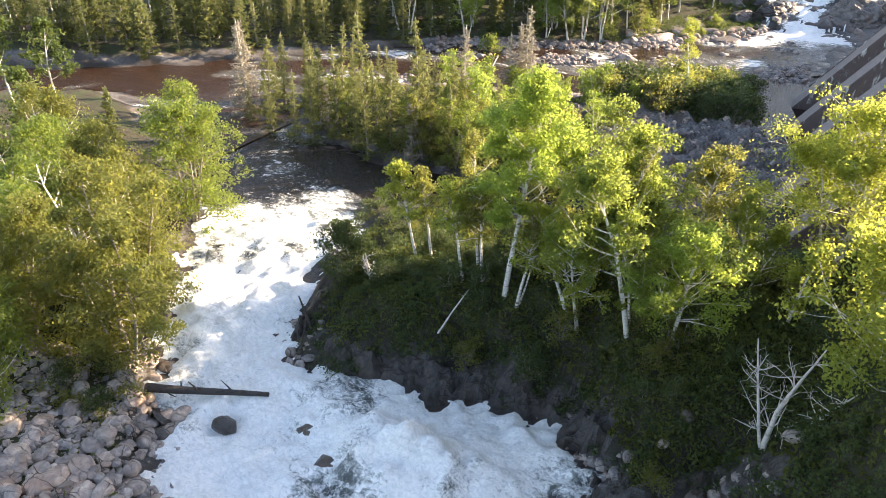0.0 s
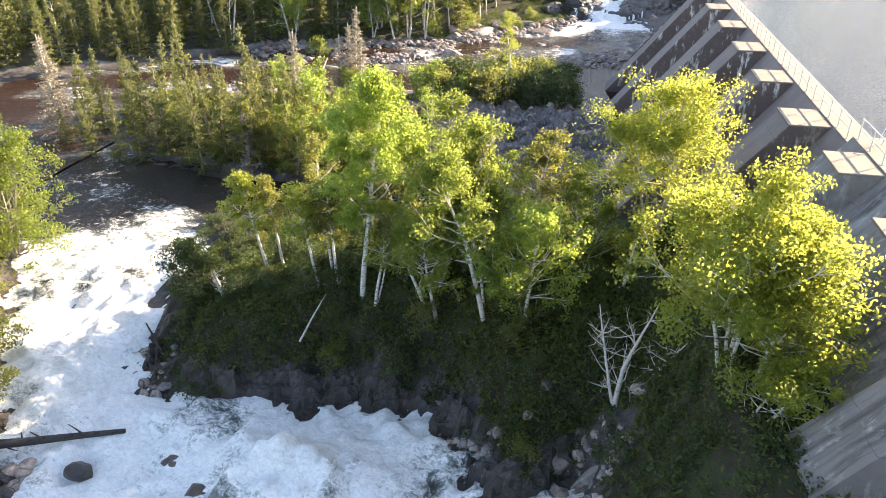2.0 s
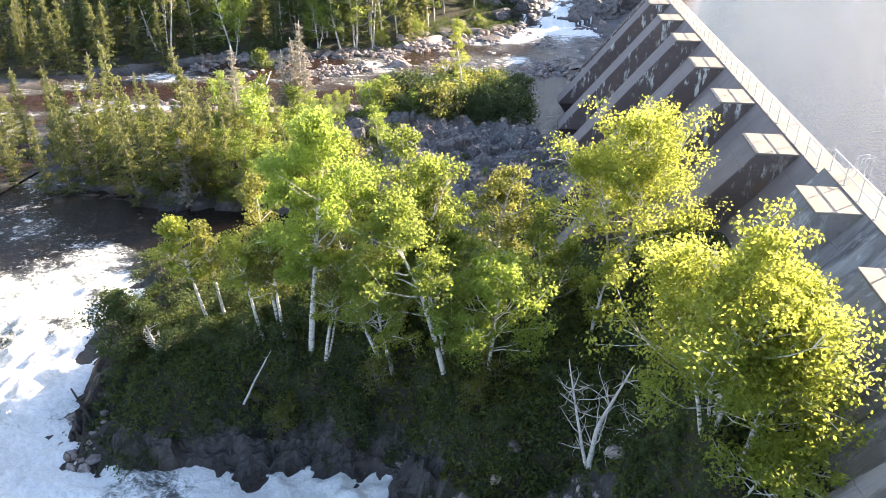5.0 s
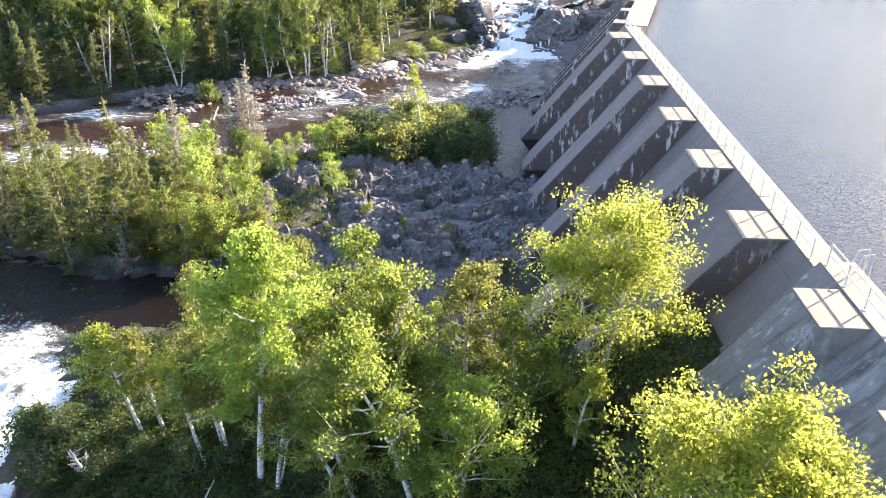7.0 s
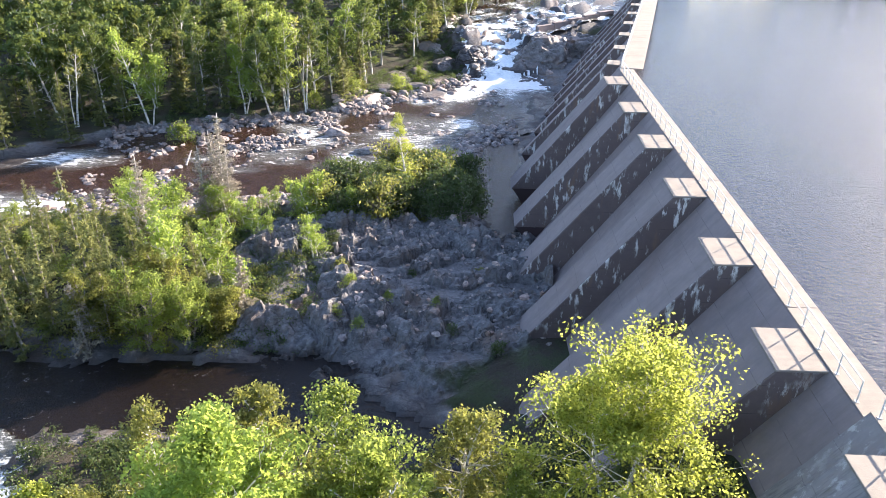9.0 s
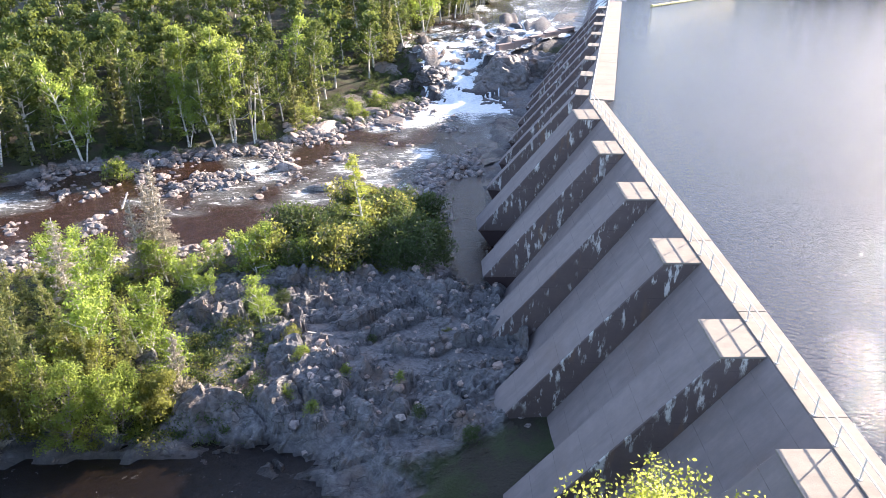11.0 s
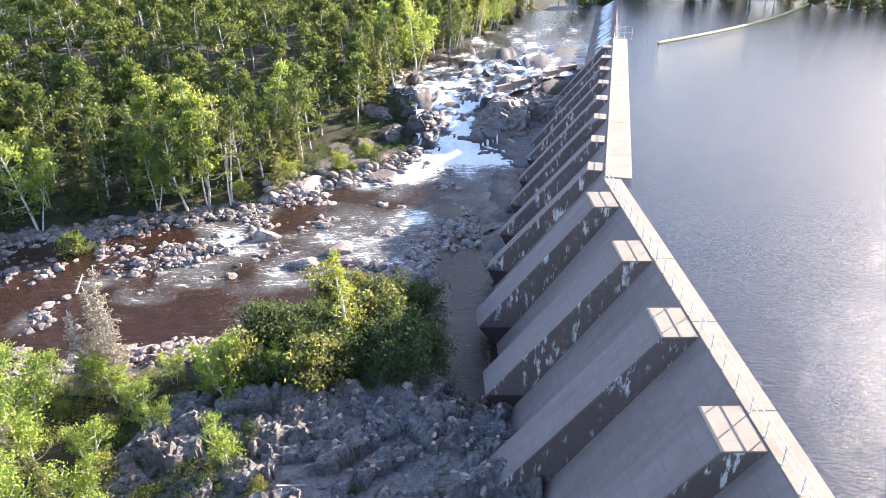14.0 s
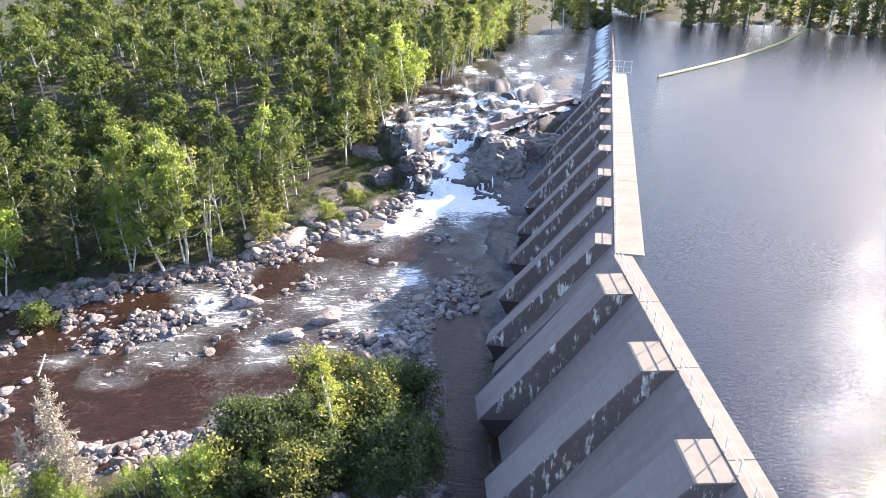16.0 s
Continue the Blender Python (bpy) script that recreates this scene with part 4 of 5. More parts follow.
for k, (x, y, s) in enumerate(more):
    again(SPRUCES[k % 4], x, y, rng.uniform(0, 360), s * rng.uniform(0.65, 1.15), stretch=rng.uniform(0.95, 1.35))
for x, y, s in ((-39.8, 57.2, 1.08), (-38.9, 56.3, .75), (-41.4, 56.2, .8), (-40.6, 58.2, .9), (-43.2, 46.5, .95), (-72.5, 44, 1.0)):
    again(DEADSP, x, y, rng.uniform(0, 360), s)
again(PALE, -56.5, 38.8, 40, 0.9)
again(PALE, -32.0, 38.3, 120, 0.85)
for x, y, height, width, leaf, seed, label in ((-39.0, 34.6, 7.8, 4.8, LEAF_BIRCH, 41, "bright leafy birch on the island's shore"), (-35.8, 35.6, 6.4, 4.0, LEAF_BIRCH, 42, "rounded green birch beside the dark pool"),
                                               (-42.6, 35.4, 7.4, 4.0, LEAF_OLIVE, 43, "olive birch on the island's shore"), (-33.4, 36.4, 4.6, 3.0, LEAF_OLIVE, 44, "small olive birch beside the outcrop"),
                                               (-38.0, 38.8, 7.0, 4.2, LEAF_OLIVE, 45, "olive birch in the island's thicket")):
    stand(broadleaf("birch_tree", height, width, 0.08, 9500, 0.085, BARK_GREY, leaf, seed, (0, 0), 3, 0.5, label), x, y)

# ---- the forest on the far bank ----
FOREST = [broadleaf("birch_tree", 15.0, 6.2, 0.26, 4200, 0.165, BARK_WHITE, (LEAF_FOREST, LEAF_BIRCH, LEAF_FOREST, LEAF_ASPEN)[k % 4], 50 + k, (rng.normal() * 1.5, rng.normal()), 1 + k % 2, 0.75,
                    "tall white birch at the edge of the far forest", fine=False) for k in range(4)]
FOREST += [broadleaf("aspen_tree", 14.5, 5.8, 0.26, 4000, 0.165, BARK_WHITE, LEAF_FOREST, 56 + k, (0, 0), 1, 0.7, "tall green aspen in the far forest", fine=False) for k in range(2)]
FOREST += [spruce("spruce_tree", 12.0, 3.8, 14, 0.17, NEEDLE, 60 + k, "dark green spruce in the far forest", 0.1, fine=False) for k in range(2)]
FOREST += [broadleaf("bare_birch", 13.0, 3.0, 0.6, 350, 0.18, BARK_WHITE, LEAF_OLIVE, 64, (1.5, 0), 2, 0.5, "nearly bare white birch trunks in the far forest", twigs=1)]
DEEP = [broadleaf(("forest_birch", "forest_maple", "forest_aspen")[k], 13.5, 7.4, 0.3, 1700, 0.27, BARK_WHITE, LEAF_FOREST, 90 + k, (0, 0), 1, 1.15, ("leafy birch deep in the far forest", "olive leafy tree deep in the far forest", "green aspen deep in the far forest")[k], twigs=1, fine=False) for k in range(3)]
DEEP.append(spruce("forest_spruce", 11.5, 4.4, 7, 0.26, NEEDLE, 95, "dark spruce deep in the far forest", 0.1, fine=False))
first = [(-49.4, 106.4), (-52.8, 104.5), (-42.5, 109.5), (-38.4, 115), (-58.9, 103.5), (-66.5, 103.5), (-46, 108), (-62, 104), (-55.5, 106)]
for ob, (x, y) in zip(FOREST, first):
    stand(ob, x, y, 0, 1.0)
for ob, (x, y) in zip(DEEP, ((-60, 118), (-70, 122), (-50, 124), (-80, 116))):
    stand(ob, x, y, 0, 1.0)


def bank_distance(x, y):
    return float(RASTER[min(max(int(round((y + 60) * 2)), 0), len(RY) - 1), min(max(int(round((x + 210) * 2)), 0), len(RX) - 1)])


spots = list(first)


def room(x, y, gap):
    for px, py in spots:
        if abs(px - x) < gap and abs(py - y) < gap and (px - x) ** 2 + (py - y) ** 2 < gap * gap:
            return False
    spots.append((x, y))
    return True


def plant(want, spot, gap, kinds, lo, hi, near=2.2, far=60.0):
    done = tries = 0
    while done < want and tries < 12000:
        tries += 1
        x, y = spot()
        d = bank_distance(x, y)
        if d < near or d > far or x > dam_x(y) - 3 and y < 195 or not room(x, y, gap):
            continue
        again(kinds[rng.integers(len(kinds))], x, y, rng.uniform(0, 360), rng.uniform(lo, hi), stretch=rng.uniform(0.9, 1.12))
        done += 1


def far_bank():
    while True:
        x, y = rng.uniform(-125, 25), rng.uniform(84, 235)
        if y > 93 + 0.03 * (x + 40) ** 2 * (x > -40) * 0.9 or (x < -60 and y > 84):
            if x < -33 + max(0, y - 108) * 0.42:
                return x, y


EDGE = FOREST[:6] + FOREST[6:8] * 2 + FOREST[8:]
plant(85, far_bank, 2.8, EDGE, 0.7, 1.08, 1.6, 9.0)
plant(270, far_bank, 3.4, DEEP + DEEP[:2], 0.75, 1.15, 9.0, 95.0)
# far shore of the reservoir
def far_shore():
    s, along = 0.5 + 30 * rng.random() ** 1.5, rng.uniform(-25, 130)
    return 44 + 0.5 * s + 0.866 * along, 211 + 0.866 * s - 0.5 * along


def shore_plant(want, gap, kinds, lo, hi):
    done = tries = 0
    while done < want and tries < 4000:
        tries += 1
        x, y = far_shore()
        if room(x, y, gap):
            again(kinds[rng.integers(len(kinds))], x, y, rng.uniform(0, 360), rng.uniform(lo, hi))
            done += 1


shore_plant(150, 2.3, [DEEP[0], DEEP[3], DEEP[2], DEEP[3]], 0.8, 1.2)
# woods west of the channel, and spruces along its north bank
plant(45, lambda: (rng.uniform(-165, -62), rng.uniform(-25, 30)), 4.2, DEEP, 0.6, 0.9, 2.0, 60.0)
plant(60, lambda: (rng.uniform(-130, -70), rng.uniform(46, 92)), 2.8, SPRUCES + FOREST[6:8] + SPRUCES, 0.8, 1.15, 1.2, 14.0)
plant(70, lambda: (rng.uniform(-170, -75), rng.uniform(50, 125)), 4.0, [DEEP[3], DEEP[0], DEEP[3], DEEP[1]], 0.7, 1.0, 6.0, 70.0)

# ---- shrubs ----
SHRUBS = []
for k, (leaf, lab) in enumerate(((LEAF_SHRUB, "dense dark green shrub on the bank"), (LEAF_SHRUB, "low dark green alder shrub"), (LEAF_BIRCH, "bright green young birch shrub"),
                                 (LEAF_OLIVE, "olive brown leafy shrub"))):
    SHRUBS.append(broadleaf("shrub", 2.6, 2.8, 0.05, 1600, 0.085, BARK_GREY, leaf, 70 + k, (0, 0), 4, 0.42, lab, 0.03, twigs=2, fine=False))
    SHRUBS[-1]["category"] = "shrub"
SAPLING = broadleaf("birch_sapling", 10.5, 2.8, 0.25, 3200, 0.08, BARK_WHITE, LEAF_YELLOW, 80, (0, 0), 1, 0.4, "slender pale yellow birch sapling on the shrub island")
stand(SAPLING, -21.0, 61.6)
SMALL = broadleaf("birch_sapling", 4.6, 2.6, 0.2, 2600, 0.08, BARK_WHITE, LEAF_ASPEN, 81, (0, 0), 2, 0.45, "small bright green birch on the rock outcrop")
stand(SMALL, -28.2, 47.5)
for x, y, s in ((-44, 52, 1.5), (-47, 54, 1.4), (-38.5, 55, 1.0), (-41, 56.5, 1.1), (-50, 57, 1.2), (-36, 52.5, .9), (-45.5, 57.5, 1.0), (-35, 57.5, .8), (-30.0, 55.0, 1.35), (-31.5, 56.5, 1.2), (-26.6, 57.5, .9), (-39.5, 41.0, 1.7), (-36.5, 43.5, 1.2), (-33.6, 41.0, 1.1), (-37.5, 47.5, 1.0), (-42, 48, 1.3), (-34, 51, .8)):
    again(SMALL, x, y, rng.uniform(0, 360), s)
stand(SHRUBS[0], -14, 60.5, 0, 1.7)
stand(SHRUBS[1], -17, 62, 0, 1.5)
stand(SHRUBS[2], -55.3, 84.5, 0, 1.6)
stand(SHRUBS[3], -30, 60, 0, 1.0)
n = 0
while n < 230:
    zone = rng.random()
    if zone < 0.4:
        x, y, sc, kinds = rng.normal(-18, 9), rng.normal(9, 7), rng.uniform(0.45, 0.95), (0, 1, 1, 0, 3)
    elif zone < 0.58:
        x, y, sc, kinds = rng.uniform(-30, -10.9), rng.uniform(56, 71), rng.uniform(1.1, 2.1), (0, 1, 0, 1, 0, 1, 0, 3)
    elif zone < 0.74:
        x, y, sc, kinds = rng.uniform(-66, -36), rng.uniform(30, 58), rng.uniform(0.5, 1.1), (2, 3, 2, 0)
    elif zone < 0.87:
        x, y, sc, kinds = rng.uniform(-62, -40), rng.uniform(-7, 16), rng.uniform(0.6, 1.2), (0, 2, 3, 0)
    else:
        y = rng.uniform(95, 150)
        x, sc, kinds = rng.uniform(-80, -22), rng.uniform(0.6, 1.3), (0, 2, 2, 3)
    d = bank_distance(x, y)
    if d < 1.6 or d > 16 or x > -4.5 and y < 30 or (-26 < x < -8 and 31 < y < 56):
        continue
    if zone < 0.4 and y < 3.2 and rng.random() < 0.7:
        continue
    again(SHRUBS[kinds[rng.integers(len(kinds))]], x, y, rng.uniform(0, 360), sc, 0.1)
    n += 1
for x, y, s in ((-25.5, 44.5, .7), (-24, 41.5, .55), (-19, 45, .4), (-24.5, 37.5, .5), (-22.5, 36, .45), (-16.5, 38.5, .35), (-15, 35.5, .4), (-20.5, 40, .35), (-11.5, 33.5, .6), (-13, 47, .35), (-27, 50, .6)):
    again(SHRUBS[(2, 0, 2, 3)[int(x) % 4]], x, y, rng.uniform(0, 360), s, 0.1)

# ---- boulders ----
def boulder(seed, mat, name="boulder", label="rounded grey granite boulder beside the river"):
    bm = bmesh.new()
    bmesh.ops.create_icosphere(bm, subdivisions=3, radius=1)
    r = random.Random(seed)
    cuts = [Vector((r.gauss(0, 1), r.gauss(0, 1), r.gauss(0, 1))).normalized() for _ in range(9)]
    offs = Vector((seed * 3.1, 0, 0))
    for v in bm.verts:
        p = v.co.copy()
        for c in cuts:
            over = p.dot(c) - 0.72
            if over > 0:
                p -= c * over * 0.85
        p *= 1 + 0.12 * noise.noise(p * 1.6 + offs) + 0.05 * noise.noise(p * 4 + offs)
        v.co = Vector((p.x * 1.15, p.y * 0.95, p.z * 0.72))
    me = bpy.data.meshes.new(name)
    bm.to_mesh(me)
    bm.free()
    me.materials.append(mat)
    me.polygons.foreach_set("use_smooth", [True] * len(me.polygons))
    return tagged(new(name, me), label, "boulder", "boulders along the river")


BOULDERS = [boulder(k, ROCK) for k in range(6)]
WETS = [boulder(10 + k, ROCK_WET, "wet_boulder", "dark wet boulder in the rapids") for k in range(3)]
for k, ob in enumerate(BOULDERS):
    x, y = ((-38.5, -8.5), (-39, -10.5), (-42, -10), (-37.5, -9.5), (-41.5, -12), (-43.5, -11.5))[k]
    ob.matrix_world = pose(x, y, ground_z(x, y) + 0.1, 0, 0, 60 * k) @ Matrix.Scale(0.55, 4)
for ob, (x, y, s) in zip(WETS, ((-30.5, -2.6, .55), (-28.1, -4.2, .75), (-34.8, -4.2, .7))):
    ob.matrix_world = pose(x, y, -0.3, 0, 0, 30) @ Matrix.Scale(s, 4)


def strew(kinds, x, y, s, tilt=25, lift=0.15):
    ob = kinds[rng.integers(len(kinds))]
    made = ob.copy()
    scene.collection.objects.link(made)
    made.matrix_world = pose(x, y, ground_z(x, y) + lift * s, rng.uniform(-tilt, tilt), rng.uniform(-tilt, tilt), rng.uniform(0, 360)) @ Matrix.Diagonal((s, s * rng.uniform(.8, 1.2), s * rng.uniform(.7, 1.1), 1))


n = 0
while n < 130:
    x, y = rng.uniform(-47, -30), rng.uniform(-16, -1)
    d = bank_distance(x, y)
    if -1.3 < d < 8 and (y < -5 or d < 1.5):
        strew(BOULDERS if d > 0.3 else BOULDERS[:3] + WETS, x, y, rng.uniform(0.28, 0.7))
        n += 1
n = 0
while n < 110:
    x, y = rng.uniform(-66, -8), rng.uniform(58, 116)
    d = bank_distance(x, y)
    if -14 < d < 2.5 and not (x > -13 and y < 84):
        strew(BOULDERS, x, y, 0.18 + 0.75 * rng.random() ** 2.5)
        n += 1
n = 0
while n < 36:
    x, y = rng.uniform(-32, 0), rng.uniform(108, 150)
    d = bank_distance(x, y)
    if -2.5 < d < 6 and x < dam_x(y) - 9:
        strew(BOULDERS, x, y, 0.3 + 0.7 * rng.random() ** 2)
        n += 1
n = 0
while n < 90:
    x, y = rng.uniform(-37, -18), rng.uniform(98, 116)
    if abs(y - 99 - 0.55 * (x + 36)) < 6:
        strew(BOULDERS, x, y, 0.35 + 0.7 * rng.random() ** 2)
        n += 1
for x, y, s in ((-16, 2.6, .3), (-14.2, 1.4, .4), (-12.8, 1.8, .35), (-13.2, -0.2, .4), (-11, 0.4, .6), (-10.2, 1.2, .45), (-9.6, -0.4, .5), (-15.6, 3, .4), (-12, 3, .4), (-7.6, 1.0, .5), (-17.5, 3.4, .5)):
    strew(BOULDERS + WETS, x, y, s)

# the rock under the training wall, and ledges by the falls
def bedrock(x, y, z, sx, sy, sz, seed, mat, turn=0):
    bm = bmesh.new()
    bmesh.ops.create_icosphere(bm, subdivisions=5, radius=1)
    r = random.Random(seed)
    cuts = [(Vector((r.gauss(0, 1), r.gauss(0, 1), r.gauss(0, 0.8))).normalized(), r.uniform(0.55, 0.85)) for _ in range(14)]
    for v in bm.verts:
        p = v.co.copy()
        for c, at in cuts:
            over = p.dot(c) - at
            if over > 0:
                p -= c * over * 0.8
        o = Vector((p.x * sx, p.y * sy, p.z * sz)) + Vector((seed * 7.0, 0, 0))
        cell = noise.voronoi(Vector((o.x * 0.35, o.y * 0.35, o.z * 0.8)))[0]
        p *= 1 + 0.1 * noise.noise(o * 0.35) + 0.05 * noise.noise(o * 1.1) - 0.07 * max(0, 0.14 - (cell[1] - cell[0])) / 0.14 + 0.03 * noise.noise(o * 3)
        v.co = Vector((p.x * sx, p.y * sy, p.z * sz))
    me = bpy.data.meshes.new("bedrock_knob")
    bm.to_mesh(me)
    bm.free()
    me.materials.append(mat)
    ob = new("bedrock_knob", me)
    ob.matrix_world = pose(x, y, z, 0, 0, turn)
    tagged(ob, "dark fractured bedrock knob beside the falls", "rock", "bedrock knobs")


for k, (x, y, z, sx, sy, sz, mat) in enumerate(((-1.4, 128.0, 0.0, 9.4, 8.6, 6.6, ROCK_DAMP), (7.0, 133.0, 0.6, 8, 7, 5.8, ROCK_DAMP), (-14.6, 126.2, 1.3, 4.8, 3.4, 3.4, ROCK_WET), (-20.5, 125, 1.0, 4.2, 3.2, 2.0, ROCK_DAMP), (-22.5, 133, 2.2, 4.6, 4.0, 2.2, ROCK_DAMP), (-28.5, 118, 0.6, 4.2, 3.0, 1.3, ROCK_DAMP),
                                                 (-24, 120, 0.6, 4.4, 2.8, 1.5, ROCK_DAMP), (-17, 131, 3.2, 3.4, 3, 1.6, ROCK_WET), (-26, 112, .3, 5, 2.4, 1.2, ROCK_DAMP), (-21, 108, .1, 4.5, 2.2, 1.0, ROCK_DAMP), (-31, 104, .1, 4, 2, 1.2, ROCK),
                                                 (-3, 146, 6.6, 2.6, 1.2, 0.8, ROCK_WET), (3, 152, 7.2, 2.8, 1.2, 0.8, ROCK_WET), (-4, 138.5, 5.6, 2.8, 1.6, 0.8, ROCK_WET), (-34, 88, -.2, 2.2, 1.6, 1.3, ROCK), (-28, 81, -.3, 2.4, 1.5, 1.2, ROCK), (-24.5, 84, -.2, 2.4, 1.6, 1.2, ROCK))):
    bedrock(x, y, z, sx, sy, sz, k, mat, 25 * k)

# small stones: uncountable, one object
def stones(name, spots_of, count, seed, label, big=0.5):
    g = np.random.default_rng(seed)
    p = (1 + 5 ** 0.5) / 2
    base = np.array([(-1, p, 0), (1, p, 0), (-1, -p, 0), (1, -p, 0), (0, -1, p), (0, 1, p), (0, -1, -p), (0, 1, -p), (p, 0, -1), (p, 0, 1), (-p, 0, -1), (-p, 0, 1)]) / 1.9
    tri = [(0, 11, 5), (0, 5, 1), (0, 1, 7), (0, 7, 10), (0, 10, 11), (1, 5, 9), (5, 11, 4), (11, 10, 2), (10, 7, 6), (7, 1, 8),
           (3, 9, 4), (3, 4, 2), (3, 2, 6), (3, 6, 8), (3, 8, 9), (4, 9, 5), (2, 4, 11), (6, 2, 10), (8, 6, 7), (9, 8, 1)]
    x, y = spots_of(g, count)
    z = np.where((x > -34) & (x < -6) & (y > 30) & (y < 62), land(x, y, True)[0], land(x, y)[0])
    s = 0.07 + big * g.random(len(x)) ** 3
    a = g.uniform(0, 6.28, len(x))
    b = base[None] * g.uniform(0.75, 1.25, (len(x), 12, 1)) * s[:, None, None] * g.uniform(0.65, 1.25, (len(x), 1, 3))
    px = b[..., 0] * np.cos(a)[:, None] - b[..., 1] * np.sin(a)[:, None] + x[:, None]
    py = b[..., 0] * np.sin(a)[:, None] + b[..., 1] * np.cos(a)[:, None] + y[:, None]
    pz = b[..., 2] * 0.75 + z[:, None] + 0.1 * s[:, None]
    v = np.stack([px, py, pz], -1).reshape(-1, 3)
    f = (np.array(tri)[None] + 12 * np.arange(len(x))[:, None, None]).reshape(-1, 3)
    return tagged(new(name, mesh_of(name, v, f, ROCK)), label, "stones", kind="stuff")


def bed_spots(g, count):
    x, y = g.uniform(-66, -8, count * 6), g.uniform(56, 118, count * 6)
    d, level, foam = river_at(x, y)
    ok = (d > -14) & (d < 2.5) & (land(x, y)[0] > level - 0.3 - 0.35 * g.random(len(x))) & ~((x > -13) & (y < 84))
    return x[ok][:count], y[ok][:count]


def shore_spots(g, count):
    x, y = g.uniform(-54, -5, count * 5), g.uniform(-18, 6, count * 5)
    d = river_at(x, y)[0]
    ok = (d > -0.6) & (d < 9) & (((x < -30) & (y < -4)) | (x < -34) & (d < 2) | (x > -18) & (d < 1.8))
    return x[ok][:count], y[ok][:count]


def crag_spots(g, count):
    x, y = g.uniform(-24, -7.5, count), g.uniform(34, 57, count)
    return x, y


stones("river_stones", bed_spots, 9000, 5, "pale and rusty stones strewn over the river bed", 0.62)
def bar_spots(g, count):
    x, y = g.uniform(-48, -22, count * 4), g.uniform(61, 76, count * 4)
    ok = np.abs(y - 66 - 3.0 * fbm(x * 0.15, y * 0, 3, 7) - 0.1 * (x + 36)) < 3.4 * g.random(len(x)) + 0.6
    return x[ok][:count], y[ok][:count]


stones("gravel_bar", bar_spots, 2400, 8, "pale stones heaped in a bar beside the river", 0.34)
stones("shore_stones", shore_spots, 3500, 6, "grey and rusty stones on the rapids' shore", 0.4)
stones("outcrop_rubble", crag_spots, 420, 7, "broken grey stones on the rock outcrop", 0.35)

# grass and low growth on the knoll
g = np.random.default_rng(9)
x, y = g.normal(-17, 10, 90000), g.normal(8, 8, 90000)
d = river_at(x, y)[0]
ok = (d > 1.8) & (x < -1.5) & (y < 26)
x, y = x[ok][:45000], y[ok][:45000]
z = land(x, y)[0]
tuft = np.stack([x, y, z + g.uniform(0.02, 0.45, len(x))], 1)
tagged(new("grass", leaf_mesh("grass", tuft, 0.1, GRASS, g, 0.0, 1.7)), "rough green grass and herbs covering the knoll", "grass", kind="stuff")

# undergrowth: low leafy growth under the trees
def undergrowth(name, zones, leaf, seed, label):
    g = np.random.default_rng(seed)
    cs = []
    for x0, x1, y0, y1, count, lo, hi in zones:
        x, y = g.uniform(x0, x1, count), g.uniform(y0, y1, count)
        d = river_at(x, y)[0]
        ok = (d > lo) & (d < hi) & (x < -1.5 + np.maximum(0, y - 100) * 0.2)
        x, y = x[ok], y[ok]
        z = land(x, y)[0]
        r = g.uniform(0.35, 0.95, len(x))
        m = 95
        off = g.normal(size=(len(x), m, 3))
        off *= g.random((len(x), m, 1)) ** 0.4 / np.linalg.norm(off, axis=2, keepdims=True)
        off[..., 2] = np.abs(off[..., 2]) * 1.1
        cs.append((np.stack([x, y, z], 1)[:, None] + off * r[:, None, None]).reshape(-1, 3))
    tagged(new(name, leaf_mesh(name, np.concatenate(cs), 0.085, leaf, g)), label, "undergrowth", kind="stuff")


undergrowth("knoll_undergrowth", [(-36, -3, -2, 24, 1150, 0.7, 30), (-43, -27, 13, 27, 220, 0.3, 30), (-12, -2.5, -16, 4, 260, 0.9, 30)], LEAF_SHRUB, 11, "dark green low bushes covering the knoll's slope")
undergrowth("bank_undergrowth", [(-62, -38, -7.5, 18, 420, 1.6, 16), (-66, -28.5, 31, 59, 560, 0.8, 14), (-31, -12.5, 56, 74, 160, 0.8, 14)], LEAF_OLIVE, 12,
            "olive green low growth along the banks")

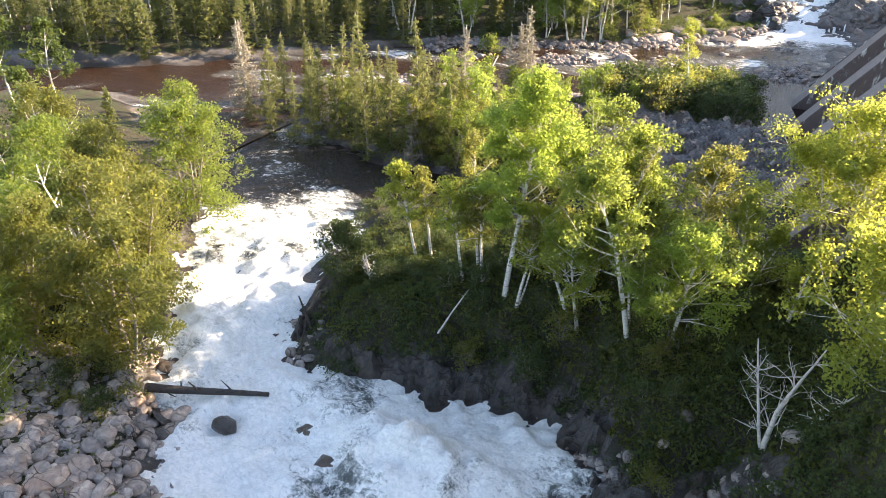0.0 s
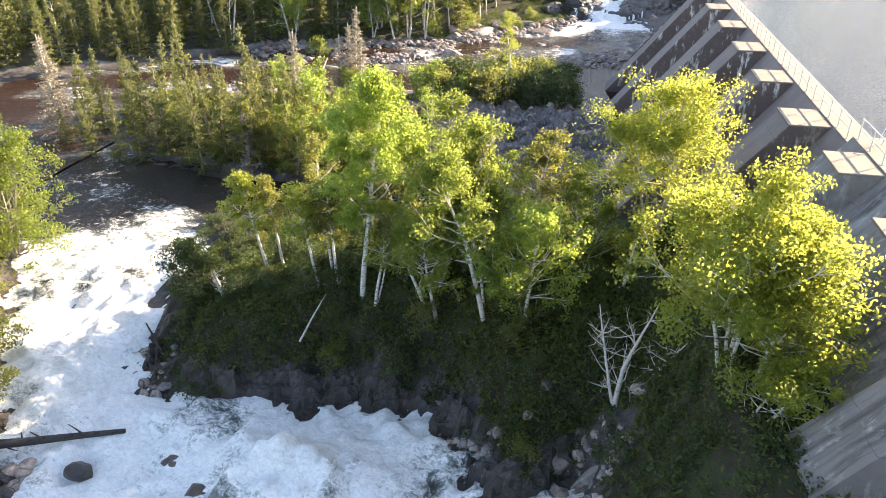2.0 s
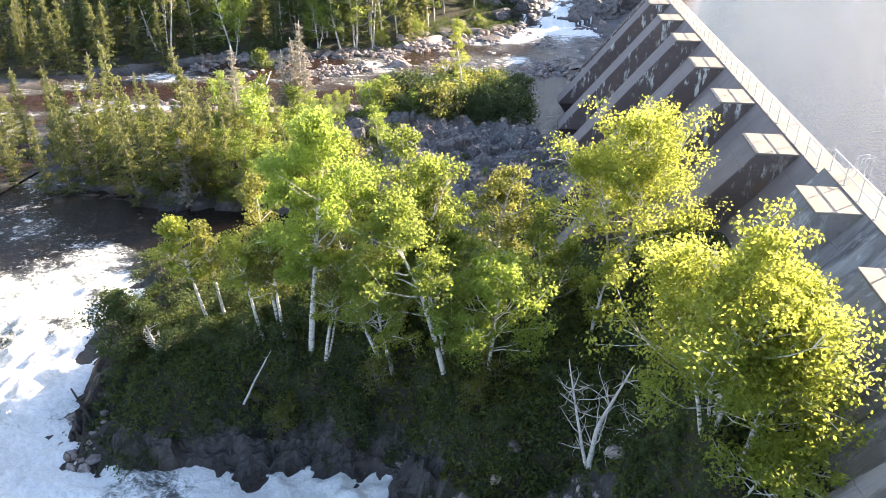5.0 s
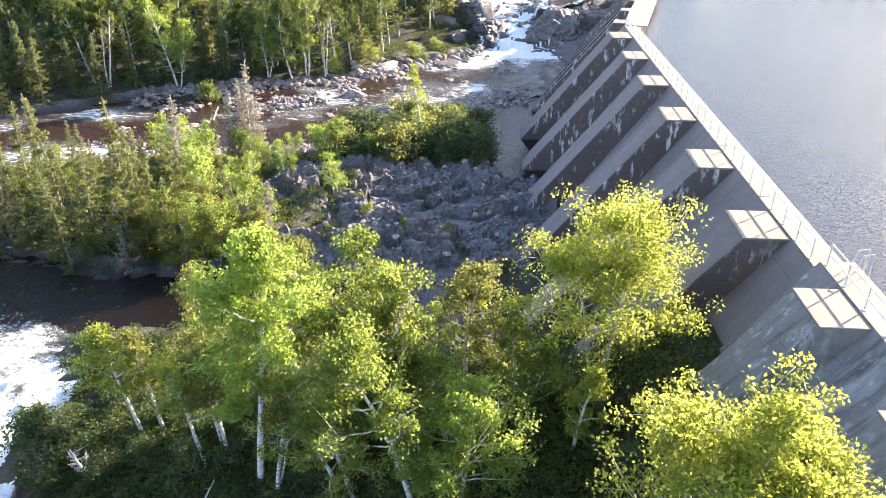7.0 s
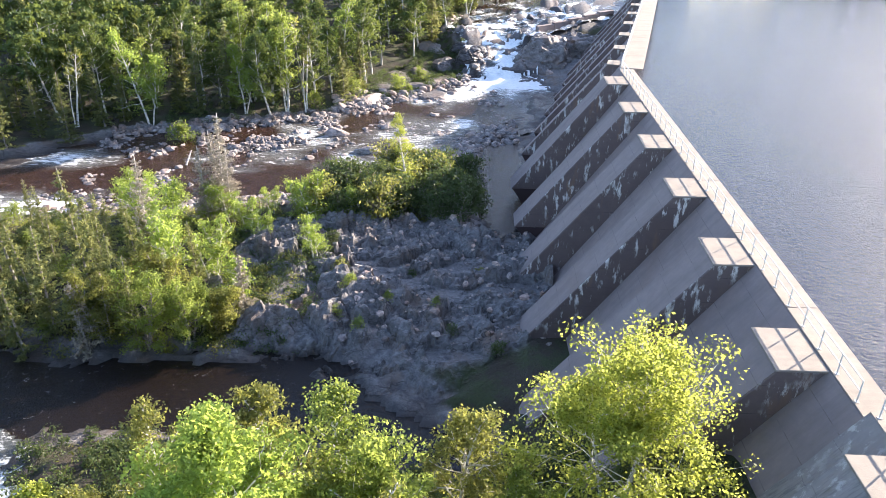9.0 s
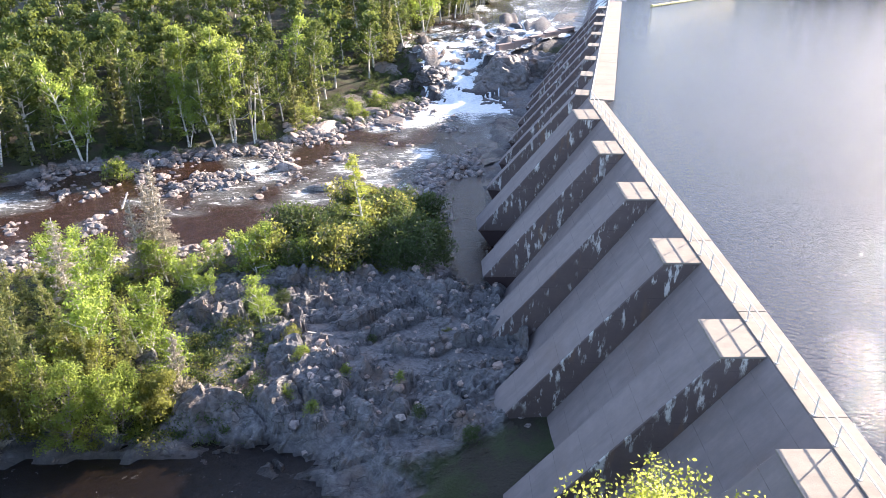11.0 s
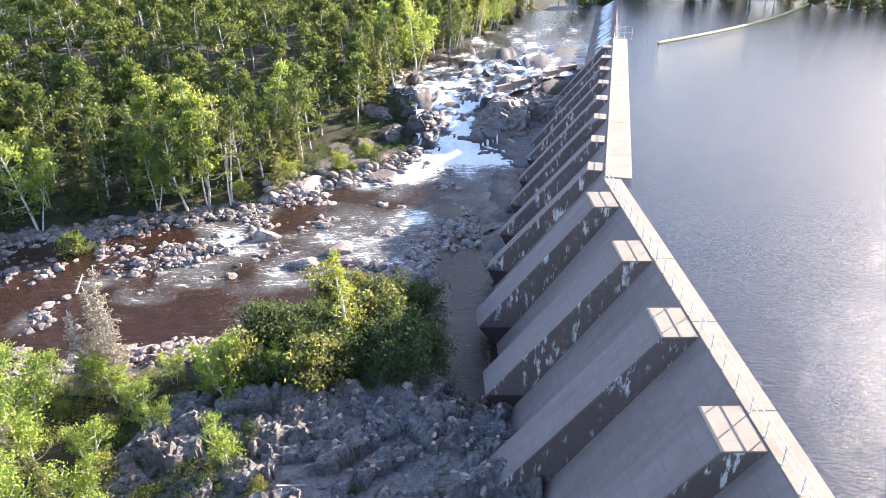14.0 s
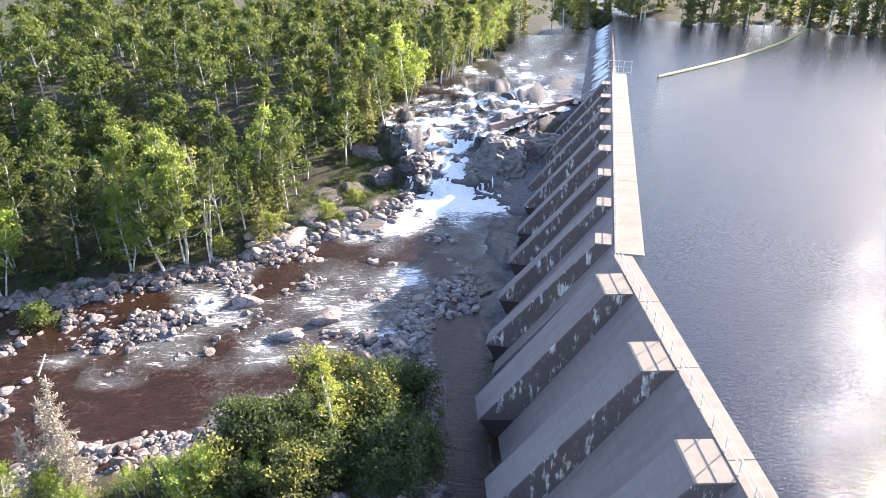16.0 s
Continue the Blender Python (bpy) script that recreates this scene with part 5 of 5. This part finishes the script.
undergrowth("forest_undergrowth", [(-37, -26.5, 35, 57, 320, 0.5, 20), (-90, -20, 90, 152, 1700, 0.6, 14), (-42, -16, 108, 165, 900, 0.8, 12)], LEAF_SHRUB, 13, "dark green understorey along the banks and forest edge")

# ---- fallen logs ----
def log(name, a, b, r, mat, label, seed):
    rr = np.random.default_rng(seed)
    tv, tf = [], []
    pts = wander(a, Vector(b) - Vector(a), (Vector(b) - Vector(a)).length, 7, rr, 0.06)
    limb(tv, tf, pts, [r * (1.1 - 0.08 * i) for i in range(8)], 8)
    for k in range(5):
        br = wander(pts[rr.integers(1, 7)], Vector(rr.normal(size=3)) + Vector((0, 0, 0.5)), r * rr.uniform(2, 5), 2, rr, 0.3)
        limb(tv, tf, br, [r * 0.3, r * 0.2, r * 0.1], 4)
    return tagged(new(name, mesh_of(name, tv, tf, mat, True)), label, "log")


log("fallen_log", (-40.4, -4.2, 0.35), (-33.6, -2.0, 0.15), 0.24, BARK_BLACK, "black waterlogged trunk lying across the rapids' edge", 1)
log("leaning_log", (-35.2, 4.6, 0.5), (-36.1, 4.9, 2.5), 0.09, BARK_BLACK, "short dark broken stem leaning at the point", 2)
log("fallen_birch", (-26.1, 4.5, 2.9), (-25.3, 6.7, 4.9), 0.06, BARK_DEAD, "white fallen birch limb on the green bank", 3)
log("fallen_birch", (-8.6, 2.2, ground_z(-8.6, 2.2)), (-6.4, 2.2, ground_z(-8.6, 2.2) + 3.3), 0.09, BARK_DEAD, "bleached trunk leaning beside the dead tree", 4)
log("driftwood", (-24.0, 44.4, ground_z(-24, 44.4) + 0.25), (-22.2, 45.5, ground_z(-22.2, 45.5) + 0.25), 0.06, BARK_DEAD, "bleached driftwood stick on the outcrop", 5)
log("driftwood", (-58, 92.0, 0.4), (-48.5, 93.8, 0.8), 0.16, BARK_DEAD, "long bleached driftwood trunk at the forest edge", 6)
log("driftwood", (-51.0, 74.5, 0.0), (-50.6, 76.0, 1.5), 0.12, BARK_DEAD, "short bleached stump post in the river", 7)
